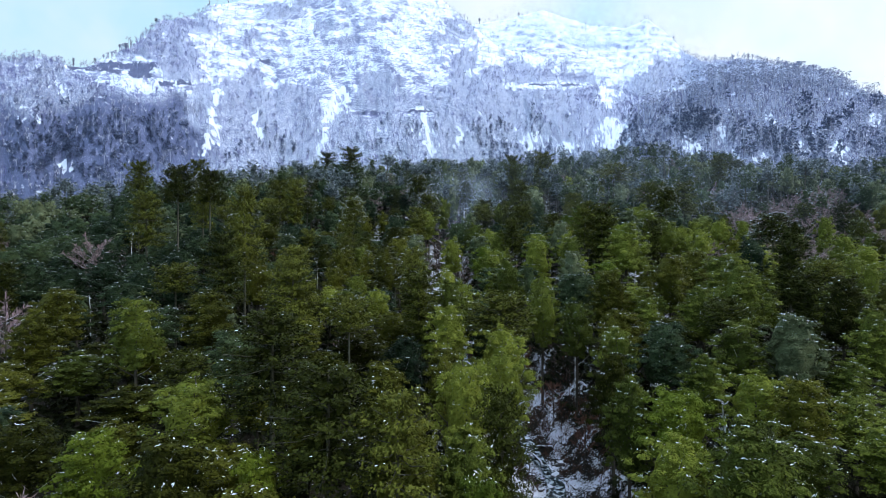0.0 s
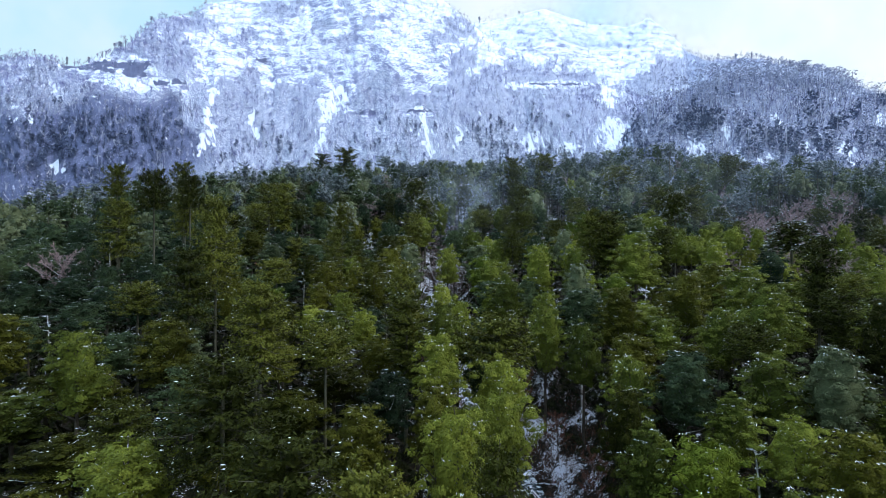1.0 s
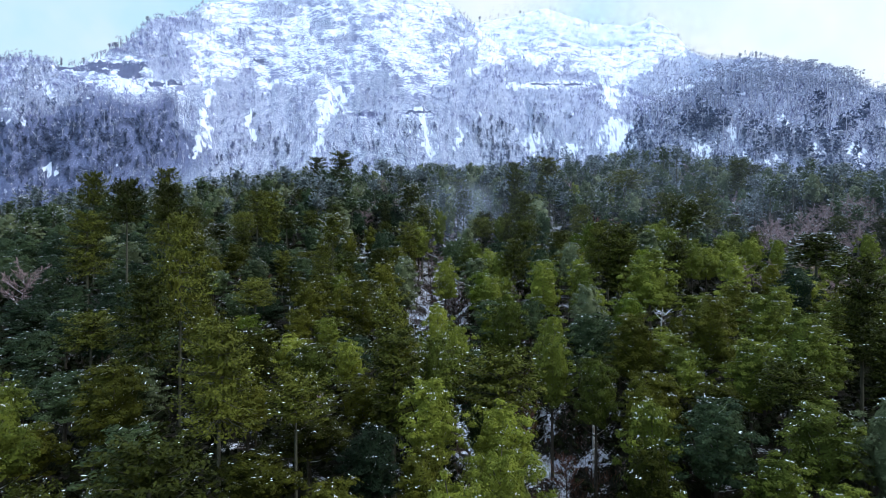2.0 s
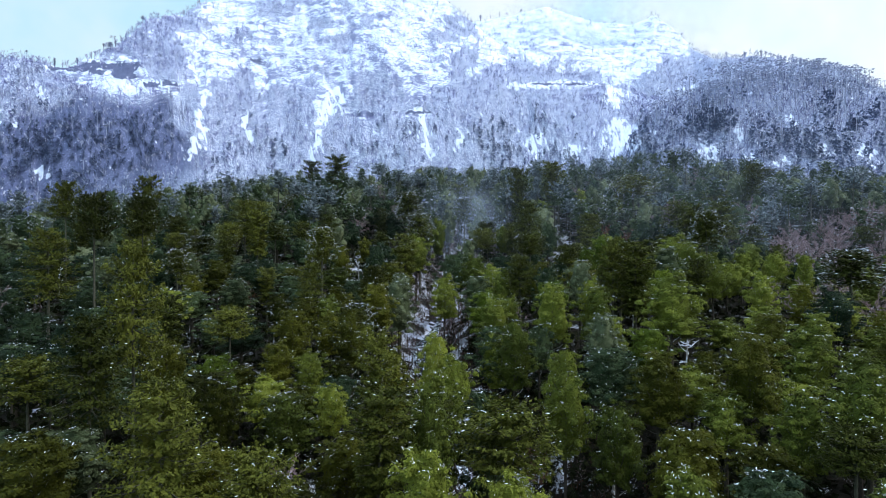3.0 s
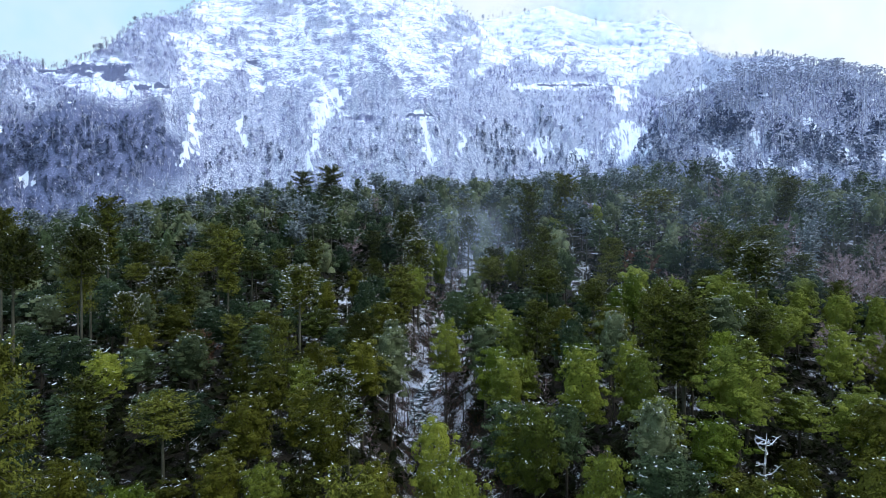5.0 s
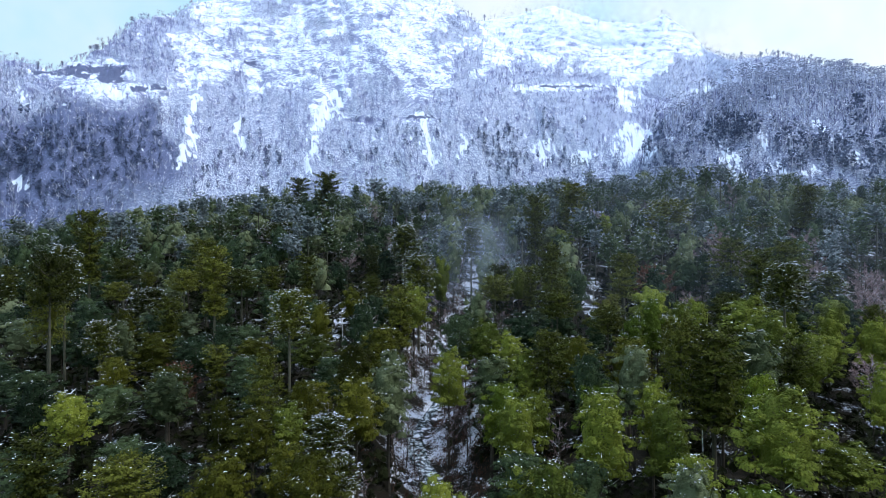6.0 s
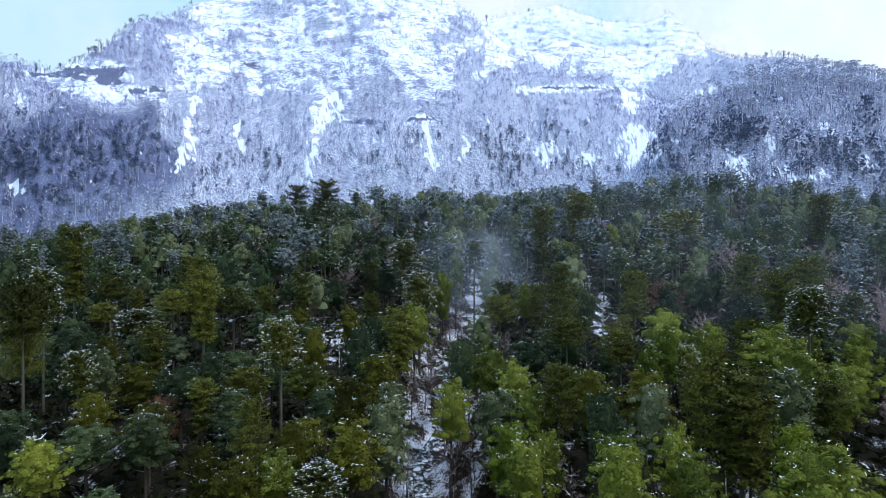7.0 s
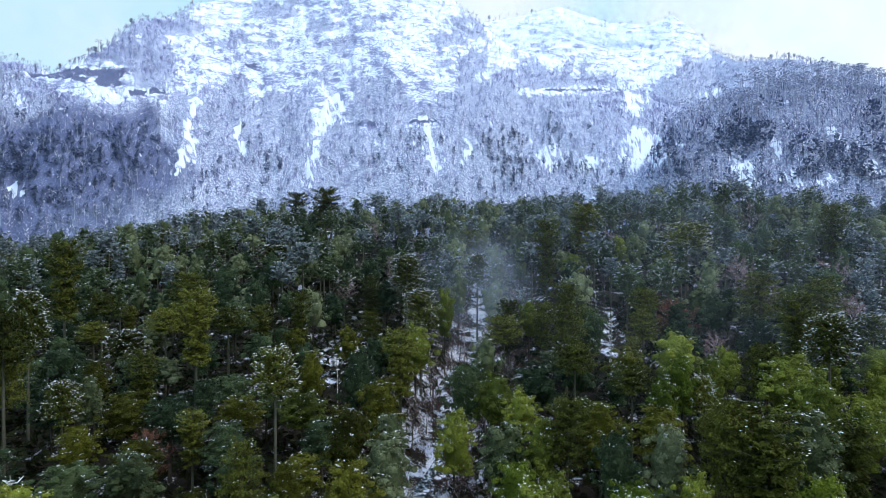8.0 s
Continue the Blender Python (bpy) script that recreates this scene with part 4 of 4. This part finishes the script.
LOW_BARE = [bare_tree(low_rng, 17.0, 5.4, 16, 18, 0.22, 0.13), bare_tree(low_rng, 17.0, 4.6, 15, 18, 0.22, 0.13)]


def scatter(key, quads, x, y, z, s, g, t):
    c, k = math.cos(t), math.sin(t)
    q = quads * (g, g, s)
    STUFF.setdefault(key, []).append(np.stack([q[..., 0] * c - q[..., 1] * k + x, q[..., 0] * k + q[..., 1] * c + y, q[..., 2] + z], -1).astype(np.float32))


counts = {"beech": len(BEECH_PLACES), "araucaria": len(ARAUCARIA_PLACES), "bare": 0, "snag": 0}
for x, y, gap in forest:
    r, kind = rng.random(), rng.random()
    tip = float(canopy(x, y)) + rng.normal(np.interp(x, (-40, 20), (-5.8, -4.0)) + np.interp(y, (260, 380), (0, 2.0)), np.interp(y, (240, 320), (2.4, 4.2)))
    z = ground_at(x, y)
    h = min(max(tip - z, 12.0), 30.0)
    off = abs(x - float(creek_x(y)))
    p_arau = np.interp(y, (60, 150, 270, 330, 420), (0.03, 0.08, 0.18, 0.40, 0.52))
    p_bare = 0.025 + (0.15 if -75 < x < -15 and 300 < y < 410 else 0.0) + (0.18 if off < 24 and 150 < y < 350 else 0.0) + (0.70 if 78 < x < 240 and 205 < y < 345 and fractal(np.array([x / 40]), np.array([y / 40]), 2)[0] > -0.05 else 0.0)
    if kind < p_arau:
        if counts["araucaria"] < 100 and y < 300:
            counts["araucaria"] += 1
            k = int(rng.choice([0, 1, 2, 3], p=[0.42, 0.14, 0.34, 0.10]))
            plant(ARAUCARIAS[k], x, y, h + rng.uniform(1, 7), (26, 25, 26, 24)[k])
        else:
            q = LOW_ARAU[int(rng.random() < 0.4)]
            s, t = (h + rng.uniform(1, 9)) / 25, rng.uniform(0, 6.28)
            tone = int(rng.random() < 0.15 + 0.40 * (y > 310))
            for key, quads in ((("arau_crown", tone), q[0]), (("arau_wood", 0), q[1]), (("arau_snow", 0), q[3])):
                scatter(key, quads, x, y, z, s, s, t)
    elif kind < p_arau + p_bare:
        if counts["bare"] < 190 and y < 345:
            counts["bare"] += 1
            k = 1 if off < 26 else int(rng.random() < 0.25)
            plant(BARES[k], x, y, min(h, 19) * rng.uniform(0.75, 1.0), (17, 18)[k])
        else:
            q = LOW_BARE[int(rng.random() < 0.5)]
            s, t = min(h, 20) / 17 * rng.uniform(0.8, 1.0), rng.uniform(0, 6.28)
            for key, quads in ((("bare_wood", 0), q[0]), (("bare_twig", 0), q[1])):
                scatter(key, quads, x, y, z, s, s, t)
    elif kind > 0.965 and counts["snag"] < 16 and y < 330:
        counts["snag"] += 1
        plant(SNAGS[int(rng.random() < 0.5)], x, y, min(h, 20) * rng.uniform(0.75, 0.95), 22)
    else:
        tone = tone_of(x, y, r)
        g = 0.78 + 0.40 * rng.random()
        if counts["beech"] < 290:
            counts["beech"] += 1
            plant(BEECHES[tone, int(rng.random() < 0.5) + (2 if y > 125 else 0)], x, y, h, 22.0, None, g * 22 / h)
        else:
            level = "mid" if y < 250 else "far"
            q = LOW[level, int(rng.integers(3))]
            t = rng.uniform(0, 6.28)
            scatter(("beech_crown", tone, int(rng.integers(3))), q[0], x, y, z, h / 22, g, t)
            scatter(("beech_wood", 0), q[1], x, y, z, h / 22, g, t)
            if rng.random() < 0.6 + 0.4 * (y > 270):
                scatter(("beech_snow", 0), q[3], x, y, z, h / 22, g, t)

WOODS = {"beech_crown": ("evergreen_woods", "crowns of evergreen beeches closing over the slope"),
         "beech_wood": ("woods_stems", "grey stems and limbs of the evergreen woods"),
         "beech_snow": ("woods_snow", "flecks of snow on the crowns of the woods"),
         "arau_crown": ("araucaria_woods", "dark araucaria crowns standing over the slope"),
         "arau_wood": ("araucaria_stems", "pale stems of the araucarias up the slope"),
         "arau_snow": ("araucaria_snow", "snow on the araucaria crowns up the slope"),
         "bare_wood": ("bare_stems", "dark stems of leafless trees"),
         "bare_twig": ("bare_woods", "mauve-brown twigs of leafless woods")}
STUFF_MAT = {"beech_wood": M_TRUNK, "beech_snow": M_SNOW, "arau_wood": M_PALE, "arau_snow": M_SNOW, "bare_wood": M_TRUNK, "bare_twig": M_TWIG}
for key, chunks in STUFF.items():
    name, label = WOODS[key[0]]
    mat = BEECH_TONES[key[1]][0] if key[0] == "beech_crown" else (M_DARK, M_FROST)[key[1]] if key[0] == "arau_crown" else STUFF_MAT[key[0]]
    tagged(new(name, quad_mesh(name, np.concatenate(chunks), mat, True)), label, "woods", kind="stuff")

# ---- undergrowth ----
# near-black leaves: the shade of the gaps between crowns is in their colour
M_SHRUB = foliage("undergrowth_shade_leaves", (0.002, 0.004, 0.002), (0.008, 0.012, 0.004), (0.028, 0.033, 0.011), 0.1, ragged=0.44)
ur = np.random.default_rng(31)
shrubs = []
for step, y0, y1, count, size in ((3.8, 34, 190, 15, 1.3), (5.2, 190, 330, 13, 1.7), (8.0, 330, 520, 10, 2.6)):
    gy = np.arange(y0, y1, step)
    px, py = np.meshgrid(np.arange(-0.82 * y1, 0.82 * y1, step), gy)
    px, py = (px + ur.uniform(-step, step, px.shape) * 0.5).ravel(), (py + ur.uniform(-step, step, py.shape) * 0.5).ravel()
    off = np.abs(px - creek_x(py))
    ok = (np.abs(px) < 0.82 * py + 12) & (off > np.interp(py, (60, 140, 330, 380), (8, 10, 9, 2))) & ~((px > 50) & (px < 64) & (py > 288) & (py < 332))
    px, py = px[ok], py[ok]
    base = np.stack([px, py, land(px, py)[0]], -1)
    tall = ur.uniform(2.0, 7.5, len(px))[:, None] * (0.8 + 0.2 * size)
    c = base[:, None] + np.stack([ur.normal(0, step * 0.33, (len(px), count)), ur.normal(0, step * 0.33, (len(px), count)), np.abs(ur.normal(0.25, 0.35, (len(px), count))) * tall], -1)
    c = c.reshape(-1, 3)
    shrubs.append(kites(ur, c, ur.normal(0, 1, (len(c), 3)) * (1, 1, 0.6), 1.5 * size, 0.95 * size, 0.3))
tagged(new("undergrowth", quad_mesh("undergrowth", np.concatenate(shrubs), M_SHRUB)), "tangled undergrowth beneath the forest trees, coloured near black for the shade there", "shrubs", kind="stuff")

# ---- mountain woods ----
mr = np.random.default_rng(77)
n = 72000
d = 560 + 780 * mr.random(n)
a = mr.uniform(-0.86, 0.86, n)
x = a * d
z, far = land(x, d)
e = (z - Z0) / d
keep = (far > 0.5) & (wooded(x, d, z) | (mr.random(n) < np.where(e > 0.3, 0.20, 0.14)))
keep &= mr.random(n) < np.where(d > 1150, 0.5, np.where((a > 0.31) | (a < -0.44), 1.0, 0.7)) * np.clip(d / 900, 0.5, 1.0)
x, y, z, e, a = x[keep], d[keep], z[keep], e[keep], a[keep]
far_sets = {}
far_rng = np.random.default_rng(9)


def far_bare(rng):
    h = 11.0
    stem = kites(rng, np.array([[0, 0, h * 0.42]] * 2), np.array([[0, 0, 1.0]] * 2), h, 0.45)
    n = 7
    t = rng.uniform(0, 6.28, n)
    way = np.stack([np.cos(t) * 0.6, np.sin(t) * 0.6, rng.uniform(0.5, 1.1, n)], -1)
    start = np.stack([np.cos(t), np.sin(t), rng.uniform(0.45, 0.85, n) * h], -1) * (1, 1, 1)
    return np.concatenate([stem, kites(rng, start + way, way, 4.2, 0.55)])


def far_green(rng):
    n = 22
    u = rng.random(n)
    t = rng.uniform(0, 6.28, n)
    rr = 2.6 * np.sin(np.pi * np.clip(0.15 + 0.8 * u, 0, 1)) * np.sqrt(rng.random(n))
    p = np.stack([np.cos(t) * rr, np.sin(t) * rr, 3 + 9 * u], -1)
    return np.concatenate([kites(rng, p, rng.normal(0, 1, (n, 3)), 2.3, 1.5, 0.3), kites(rng, np.array([[0, 0, 2.5]]), np.array([[0, 0, 1.0]]), 7, 0.5)])


def far_araucaria(rng):
    n = 30
    t = rng.uniform(0, 6.28, n)
    rr = 3.6 * np.sqrt(rng.random(n))
    p = np.stack([np.cos(t) * rr, np.sin(t) * rr, 15 + 2.6 * rng.random(n) - 0.10 * rr * rr], -1)
    return np.concatenate([kites(rng, p, np.stack([np.cos(t), np.sin(t), rng.normal(0, 0.3, n)], -1), 2.0, 1.1, 0.4),
                           tube([(0, 0, -1), (0, 0, 16)], [0.35, 0.25], 3)])


models = {"hill": [far_bare(far_rng) for _ in range(8)], "bare": [far_bare(far_rng) for _ in range(8)], "frost": [far_bare(far_rng) for _ in range(4)], "green": [far_green(far_rng) for _ in range(5)], "umbrella": [far_araucaria(far_rng) for _ in range(4)]}
GREENS = ((0.205, 0.165, 0.03, 0.025, 0.9), (0.085, 0.18, 0.05, 0.05, 0.9), (-0.27, 0.17, 0.02, 0.03, 0.7), (-0.62, 0.17, 0.17, 0.08, 0.8), (-0.48, 0.20, 0.06, 0.05, 0.6), (0.43, 0.21, 0.06, 0.03, 0.5), (0.60, 0.18, 0.12, 0.04, 0.4), (0.155, 0.195, 0.02, 0.05, 0.5), (0.33, 0.17, 0.04, 0.05, 0.25))
wood_noise = fractal(a * 16, e * 24, 3)
hilly = ((a > 0.3) & (y < 830)).astype(float)
for k in range(len(x)):
    r = mr.random()
    low = np.interp(e[k], (0.10, 0.24), (0.16, 0.0)) + 0.5 * max(0.0, wood_noise[k] - 0.12) * (e[k] < 0.26)
    for ga, ge, wa, we, more in GREENS:
        low += more * max(0.0, 1 - ((a[k] - ga) / wa) ** 2 - ((e[k] - ge) / we) ** 2)
    # beyond 1000 m most bare trees take the pale frost colour, as haze
    kind = "green" if r < low else "umbrella" if r < low + 0.012 + (0.04 + 0.22 * max(0.0, (e[k] - 0.24) / 0.06)) * hilly[k] else "frost" if r > (0.25 if y[k] > 1000 else 0.78) else "hill" if (hilly[k] and y[k] < 818) or (a[k] < -0.40 and e[k] < 0.25 + 0.3 * wood_noise[k]) else "bare"
    q = models[kind][int(mr.integers(len(models[kind])))]
    s = mr.uniform(0.6, 1.25) * (1.45 if hilly[k] and kind in ("umbrella", "green") else 1.0)
    c, w = math.cos(6.28 * r * 7), math.sin(6.28 * r * 7)
    far_sets.setdefault(kind, []).append((np.stack([q[..., 0] * c - q[..., 1] * w, q[..., 0] * w + q[..., 1] * c, q[..., 2]], -1) * s + (x[k], y[k], z[k] - 0.5)).astype(np.float32))
FAR = {"hill": ("hill_woods", M_HAZYHILL, "dense leafless mauve woods low on the mountainsides, blue haze in their colour"),
       "bare": ("mountain_woods", M_HAZYWOOD, "leafless grey-mauve woods on the snowy mountainside, blue haze in their colour"),
       "frost": ("frosted_woods", M_HAZYFROST, "leafless trees on the mountainside, pale with frost and with haze in their colour"),
       "green": ("mountain_evergreens", M_HAZYDARK, "dark evergreens scattered on the mountainside"),
       "umbrella": ("mountain_araucarias", M_HAZYFROST, "snow-dusted araucarias on the mountainside")}
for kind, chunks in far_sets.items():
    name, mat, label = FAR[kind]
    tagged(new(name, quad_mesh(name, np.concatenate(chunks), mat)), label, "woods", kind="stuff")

# ---- araucarias along the skyline ----


def make_far_araucaria(seed, cone):
    rng = np.random.default_rng(seed)
    crown, trunk, _, _ = araucaria(rng, 20.0, 3.6 if not cone else 3.0, 0.50 if not cone else 0.25, 5 if not cone else 7, 7, 7, 0.9, 0.25, cone, limbs=False)
    root = tagged(new("araucaria_tree"), "araucaria standing against the sky on a snowy ridge", "tree", "skyline araucarias")
    # trunk and crown take the haze-tinted mountain colours
    part("trunk", quad_mesh("trunk", trunk * (2.6, 2.6, 1), M_HAZYWOOD, True), root)
    part("crown", quad_mesh("crown", crown, M_HAZYFROST), root, kind="stuff")
    return root


RIDGE_TREES = (-0.70, -0.640, -0.603, -0.588, -0.580, -0.560, -0.549, -0.541, -0.520, -0.497, -0.405, 0.062, 0.13, 0.452, 0.470, 0.50, 0.527, 0.535, 0.548, 0.560, 0.578, 0.592, 0.607, 0.622, 0.64, 0.668, 0.69)
ridge = [make_far_araucaria(401, 0.0), make_far_araucaria(402, 0.8), make_far_araucaria(403, 0.0)]
probe = np.arange(700, 1400, 4.0)
for k, ra in enumerate(RIDGE_TREES):
    pz = land(ra * probe, probe)[0]
    crest = int(np.argmax((pz - Z0) / probe))
    plant(ridge[k % 3], ra * probe[crest], probe[crest] - 2, (9.0, 14.0, 10.0, 7.0, 11.0)[k % 5], 20.0, None, (1.5, 1.0, 1.35)[k % 3])

# ---- creek ----
ys = np.arange(36, 330, 3.0)
cx = creek_x(ys)
half = 0.6 + 1.3 * fractal(ys / 7, ys * 0 + 3, 2)
level = land(cx, ys)[0] + 0.45
cx = cx + 2.2 * fractal(ys / 9, ys * 0 + 8, 2)
left = np.stack([cx - half - 1.0, ys, level], -1)
right = np.stack([cx + half + 1.0, ys, level], -1)
tagged(new("creek", quad_mesh("creek", np.stack([left[:-1], right[:-1], right[1:], left[1:]], 1), M_WATER, True)), "dark creek with white water between snowy boulders", "water", kind="structure")


def make_boulder(seed):
    rng = np.random.default_rng(seed)
    bm = bmesh.new()
    bmesh.ops.create_icosphere(bm, subdivisions=2, radius=1.0)
    off = Vector(rng.uniform(0, 50, 3))
    for v in bm.verts:
        v.co *= 1 + 0.45 * noise.noise(v.co * 1.1 + off)
        v.co.z *= 0.7
    me = bpy.data.meshes.new("boulder")
    bm.to_mesh(me)
    bm.free()
    me.polygons.foreach_set("use_smooth", np.ones(len(me.polygons), bool))
    me.materials.append(M_STONE)
    return tagged(new("boulder", me), "grey creek boulder capped with snow", "rock", "creek boulders")


boulders = [make_boulder(k) for k in range(4)]
br = np.random.default_rng(12)
for k in range(120):
    y = br.uniform(62, 300)
    x = float(np.interp(y, ys, cx)) + br.normal(0, 2.6)
    size = br.uniform(0.3, 1.1)
    m = pose(x, y, ground_at(x, y) + 0.25 * size, br.uniform(-15, 15), br.uniform(-15, 15), br.uniform(0, 360)) @ Matrix.Diagonal((size * br.uniform(0.8, 1.4), size, size, 1))
    if boulders[k % 4] not in used:
        used.add(boulders[k % 4])
        boulders[k % 4].matrix_basis = m
    else:
        copy_thing(boulders[k % 4], Matrix()).matrix_basis = m


def make_log(seed, length):
    rng = np.random.default_rng(seed)
    p = np.stack([np.linspace(-length / 2, length / 2, 7), rng.normal(0, 0.12, 7), rng.normal(0, 0.08, 7)], -1)
    root = tagged(new("fallen_log"), "fallen grey log with snow along its top", "log", "fallen logs")
    part("stem", quad_mesh("stem", tube(p, np.linspace(0.30, 0.14, 7), 7), M_TRUNK, True), root)
    part("snow", quad_mesh("snow", tube(p + (0, 0, 0.17), np.linspace(0.24, 0.10, 7), 6), M_SNOW, True), root, "snow lying along the log")
    return root


logs = [make_log(1, 9.0), make_log(2, 6.5), make_log(3, 12.0)]
for k in range(15):
    y = br.uniform(125, 335)
    x = float(creek_x(y)) + br.uniform(-10, 14)
    m = pose(x, y, ground_at(x, y) + 0.5, 0, br.uniform(-18, 18), br.uniform(0, 180))
    if logs[k % 3] not in used:
        used.add(logs[k % 3])
        logs[k % 3].matrix_basis = m
    else:
        copy_thing(logs[k % 3], m)

# ---- brown scrub on the banks ----
sr = np.random.default_rng(90)
n = 2000
y = sr.uniform(62, 340, n)
x = creek_x(y) + sr.normal(4, 10, n)
keep = np.abs(x - creek_x(y)) > 3
x, y = x[keep], y[keep]
base = np.stack([x, y, land(x, y)[0]], -1)
stems = base[:, None] + np.abs(sr.normal(0, 1, (len(x), 26, 3))) * (0, 0, 0.9) + sr.normal(0, 0.8, (len(x), 26, 3)) * (1, 1, 0)
stems = stems.reshape(-1, 3)
tagged(new("scrub", quad_mesh("scrub", kites(sr, stems, sr.normal(0, 0.5, stems.shape) + (0, 0, 1), 0.9, 0.10), M_SCRUB)), "reddish-brown leafless scrub on the snowy banks", "shrubs", kind="stuff")

# ---- mist and haze sheets ----


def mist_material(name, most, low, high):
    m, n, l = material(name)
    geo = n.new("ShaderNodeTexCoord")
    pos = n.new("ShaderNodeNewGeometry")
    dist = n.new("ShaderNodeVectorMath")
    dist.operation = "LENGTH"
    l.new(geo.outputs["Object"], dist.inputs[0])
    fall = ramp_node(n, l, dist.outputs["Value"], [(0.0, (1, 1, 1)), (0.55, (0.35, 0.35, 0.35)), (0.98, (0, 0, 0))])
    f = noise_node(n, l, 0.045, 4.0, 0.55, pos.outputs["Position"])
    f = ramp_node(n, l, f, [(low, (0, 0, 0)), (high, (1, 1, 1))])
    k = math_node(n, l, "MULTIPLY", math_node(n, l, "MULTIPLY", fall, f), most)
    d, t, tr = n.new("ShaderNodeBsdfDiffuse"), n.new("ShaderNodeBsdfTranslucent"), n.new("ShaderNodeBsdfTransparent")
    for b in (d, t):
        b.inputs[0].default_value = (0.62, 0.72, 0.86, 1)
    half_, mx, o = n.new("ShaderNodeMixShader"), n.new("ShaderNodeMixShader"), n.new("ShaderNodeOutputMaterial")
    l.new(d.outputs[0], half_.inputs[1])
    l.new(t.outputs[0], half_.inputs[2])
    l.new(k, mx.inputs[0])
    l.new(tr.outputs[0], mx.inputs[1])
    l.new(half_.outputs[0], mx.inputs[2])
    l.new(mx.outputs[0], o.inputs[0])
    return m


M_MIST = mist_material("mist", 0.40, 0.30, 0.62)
# for see-through sheets that stand in for distance haze
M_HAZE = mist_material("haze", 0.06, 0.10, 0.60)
grid_u, grid_v = np.meshgrid(np.linspace(-1, 1, 9), np.linspace(-1, 1, 9))
sheet = np.stack([grid_u, 0.25 * (grid_u**2 + grid_v**2) + 0.08 * fractal(grid_u * 2, grid_v * 2, 2), grid_v], -1)
sheet = np.stack([sheet[:-1, :-1], sheet[:-1, 1:], sheet[1:, 1:], sheet[1:, :-1]], 2).reshape(-1, 4, 3)
wisp = quad_mesh("mist", sheet, M_MIST, True)
# mist in the ravine and behind the crest; the last five are added haze
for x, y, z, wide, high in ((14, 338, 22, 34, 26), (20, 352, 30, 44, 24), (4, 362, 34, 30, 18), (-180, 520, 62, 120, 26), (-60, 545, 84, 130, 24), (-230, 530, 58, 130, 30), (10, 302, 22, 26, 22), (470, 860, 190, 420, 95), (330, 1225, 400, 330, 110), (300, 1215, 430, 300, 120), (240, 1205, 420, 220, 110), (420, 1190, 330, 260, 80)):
    ob = tagged(new("mist", wisp), "thin bluish mist among the trees and sheets hazing the far ridges", "mist", kind="stuff")
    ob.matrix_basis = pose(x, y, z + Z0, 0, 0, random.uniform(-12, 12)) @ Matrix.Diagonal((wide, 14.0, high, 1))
# faint sheets added across the slope to pale it with distance
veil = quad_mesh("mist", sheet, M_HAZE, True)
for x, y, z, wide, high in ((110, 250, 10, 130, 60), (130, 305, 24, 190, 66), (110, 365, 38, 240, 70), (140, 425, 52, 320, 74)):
    ob = tagged(new("mist", veil), "translucent sheet added as bluish haze over the upper slope", "mist", kind="stuff")
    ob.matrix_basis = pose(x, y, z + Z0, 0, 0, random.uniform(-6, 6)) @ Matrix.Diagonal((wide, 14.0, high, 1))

for ob in MASTERS:
    if ob not in used:
        for o in (*ob.children_recursive, ob):
            bpy.data.objects.remove(o)
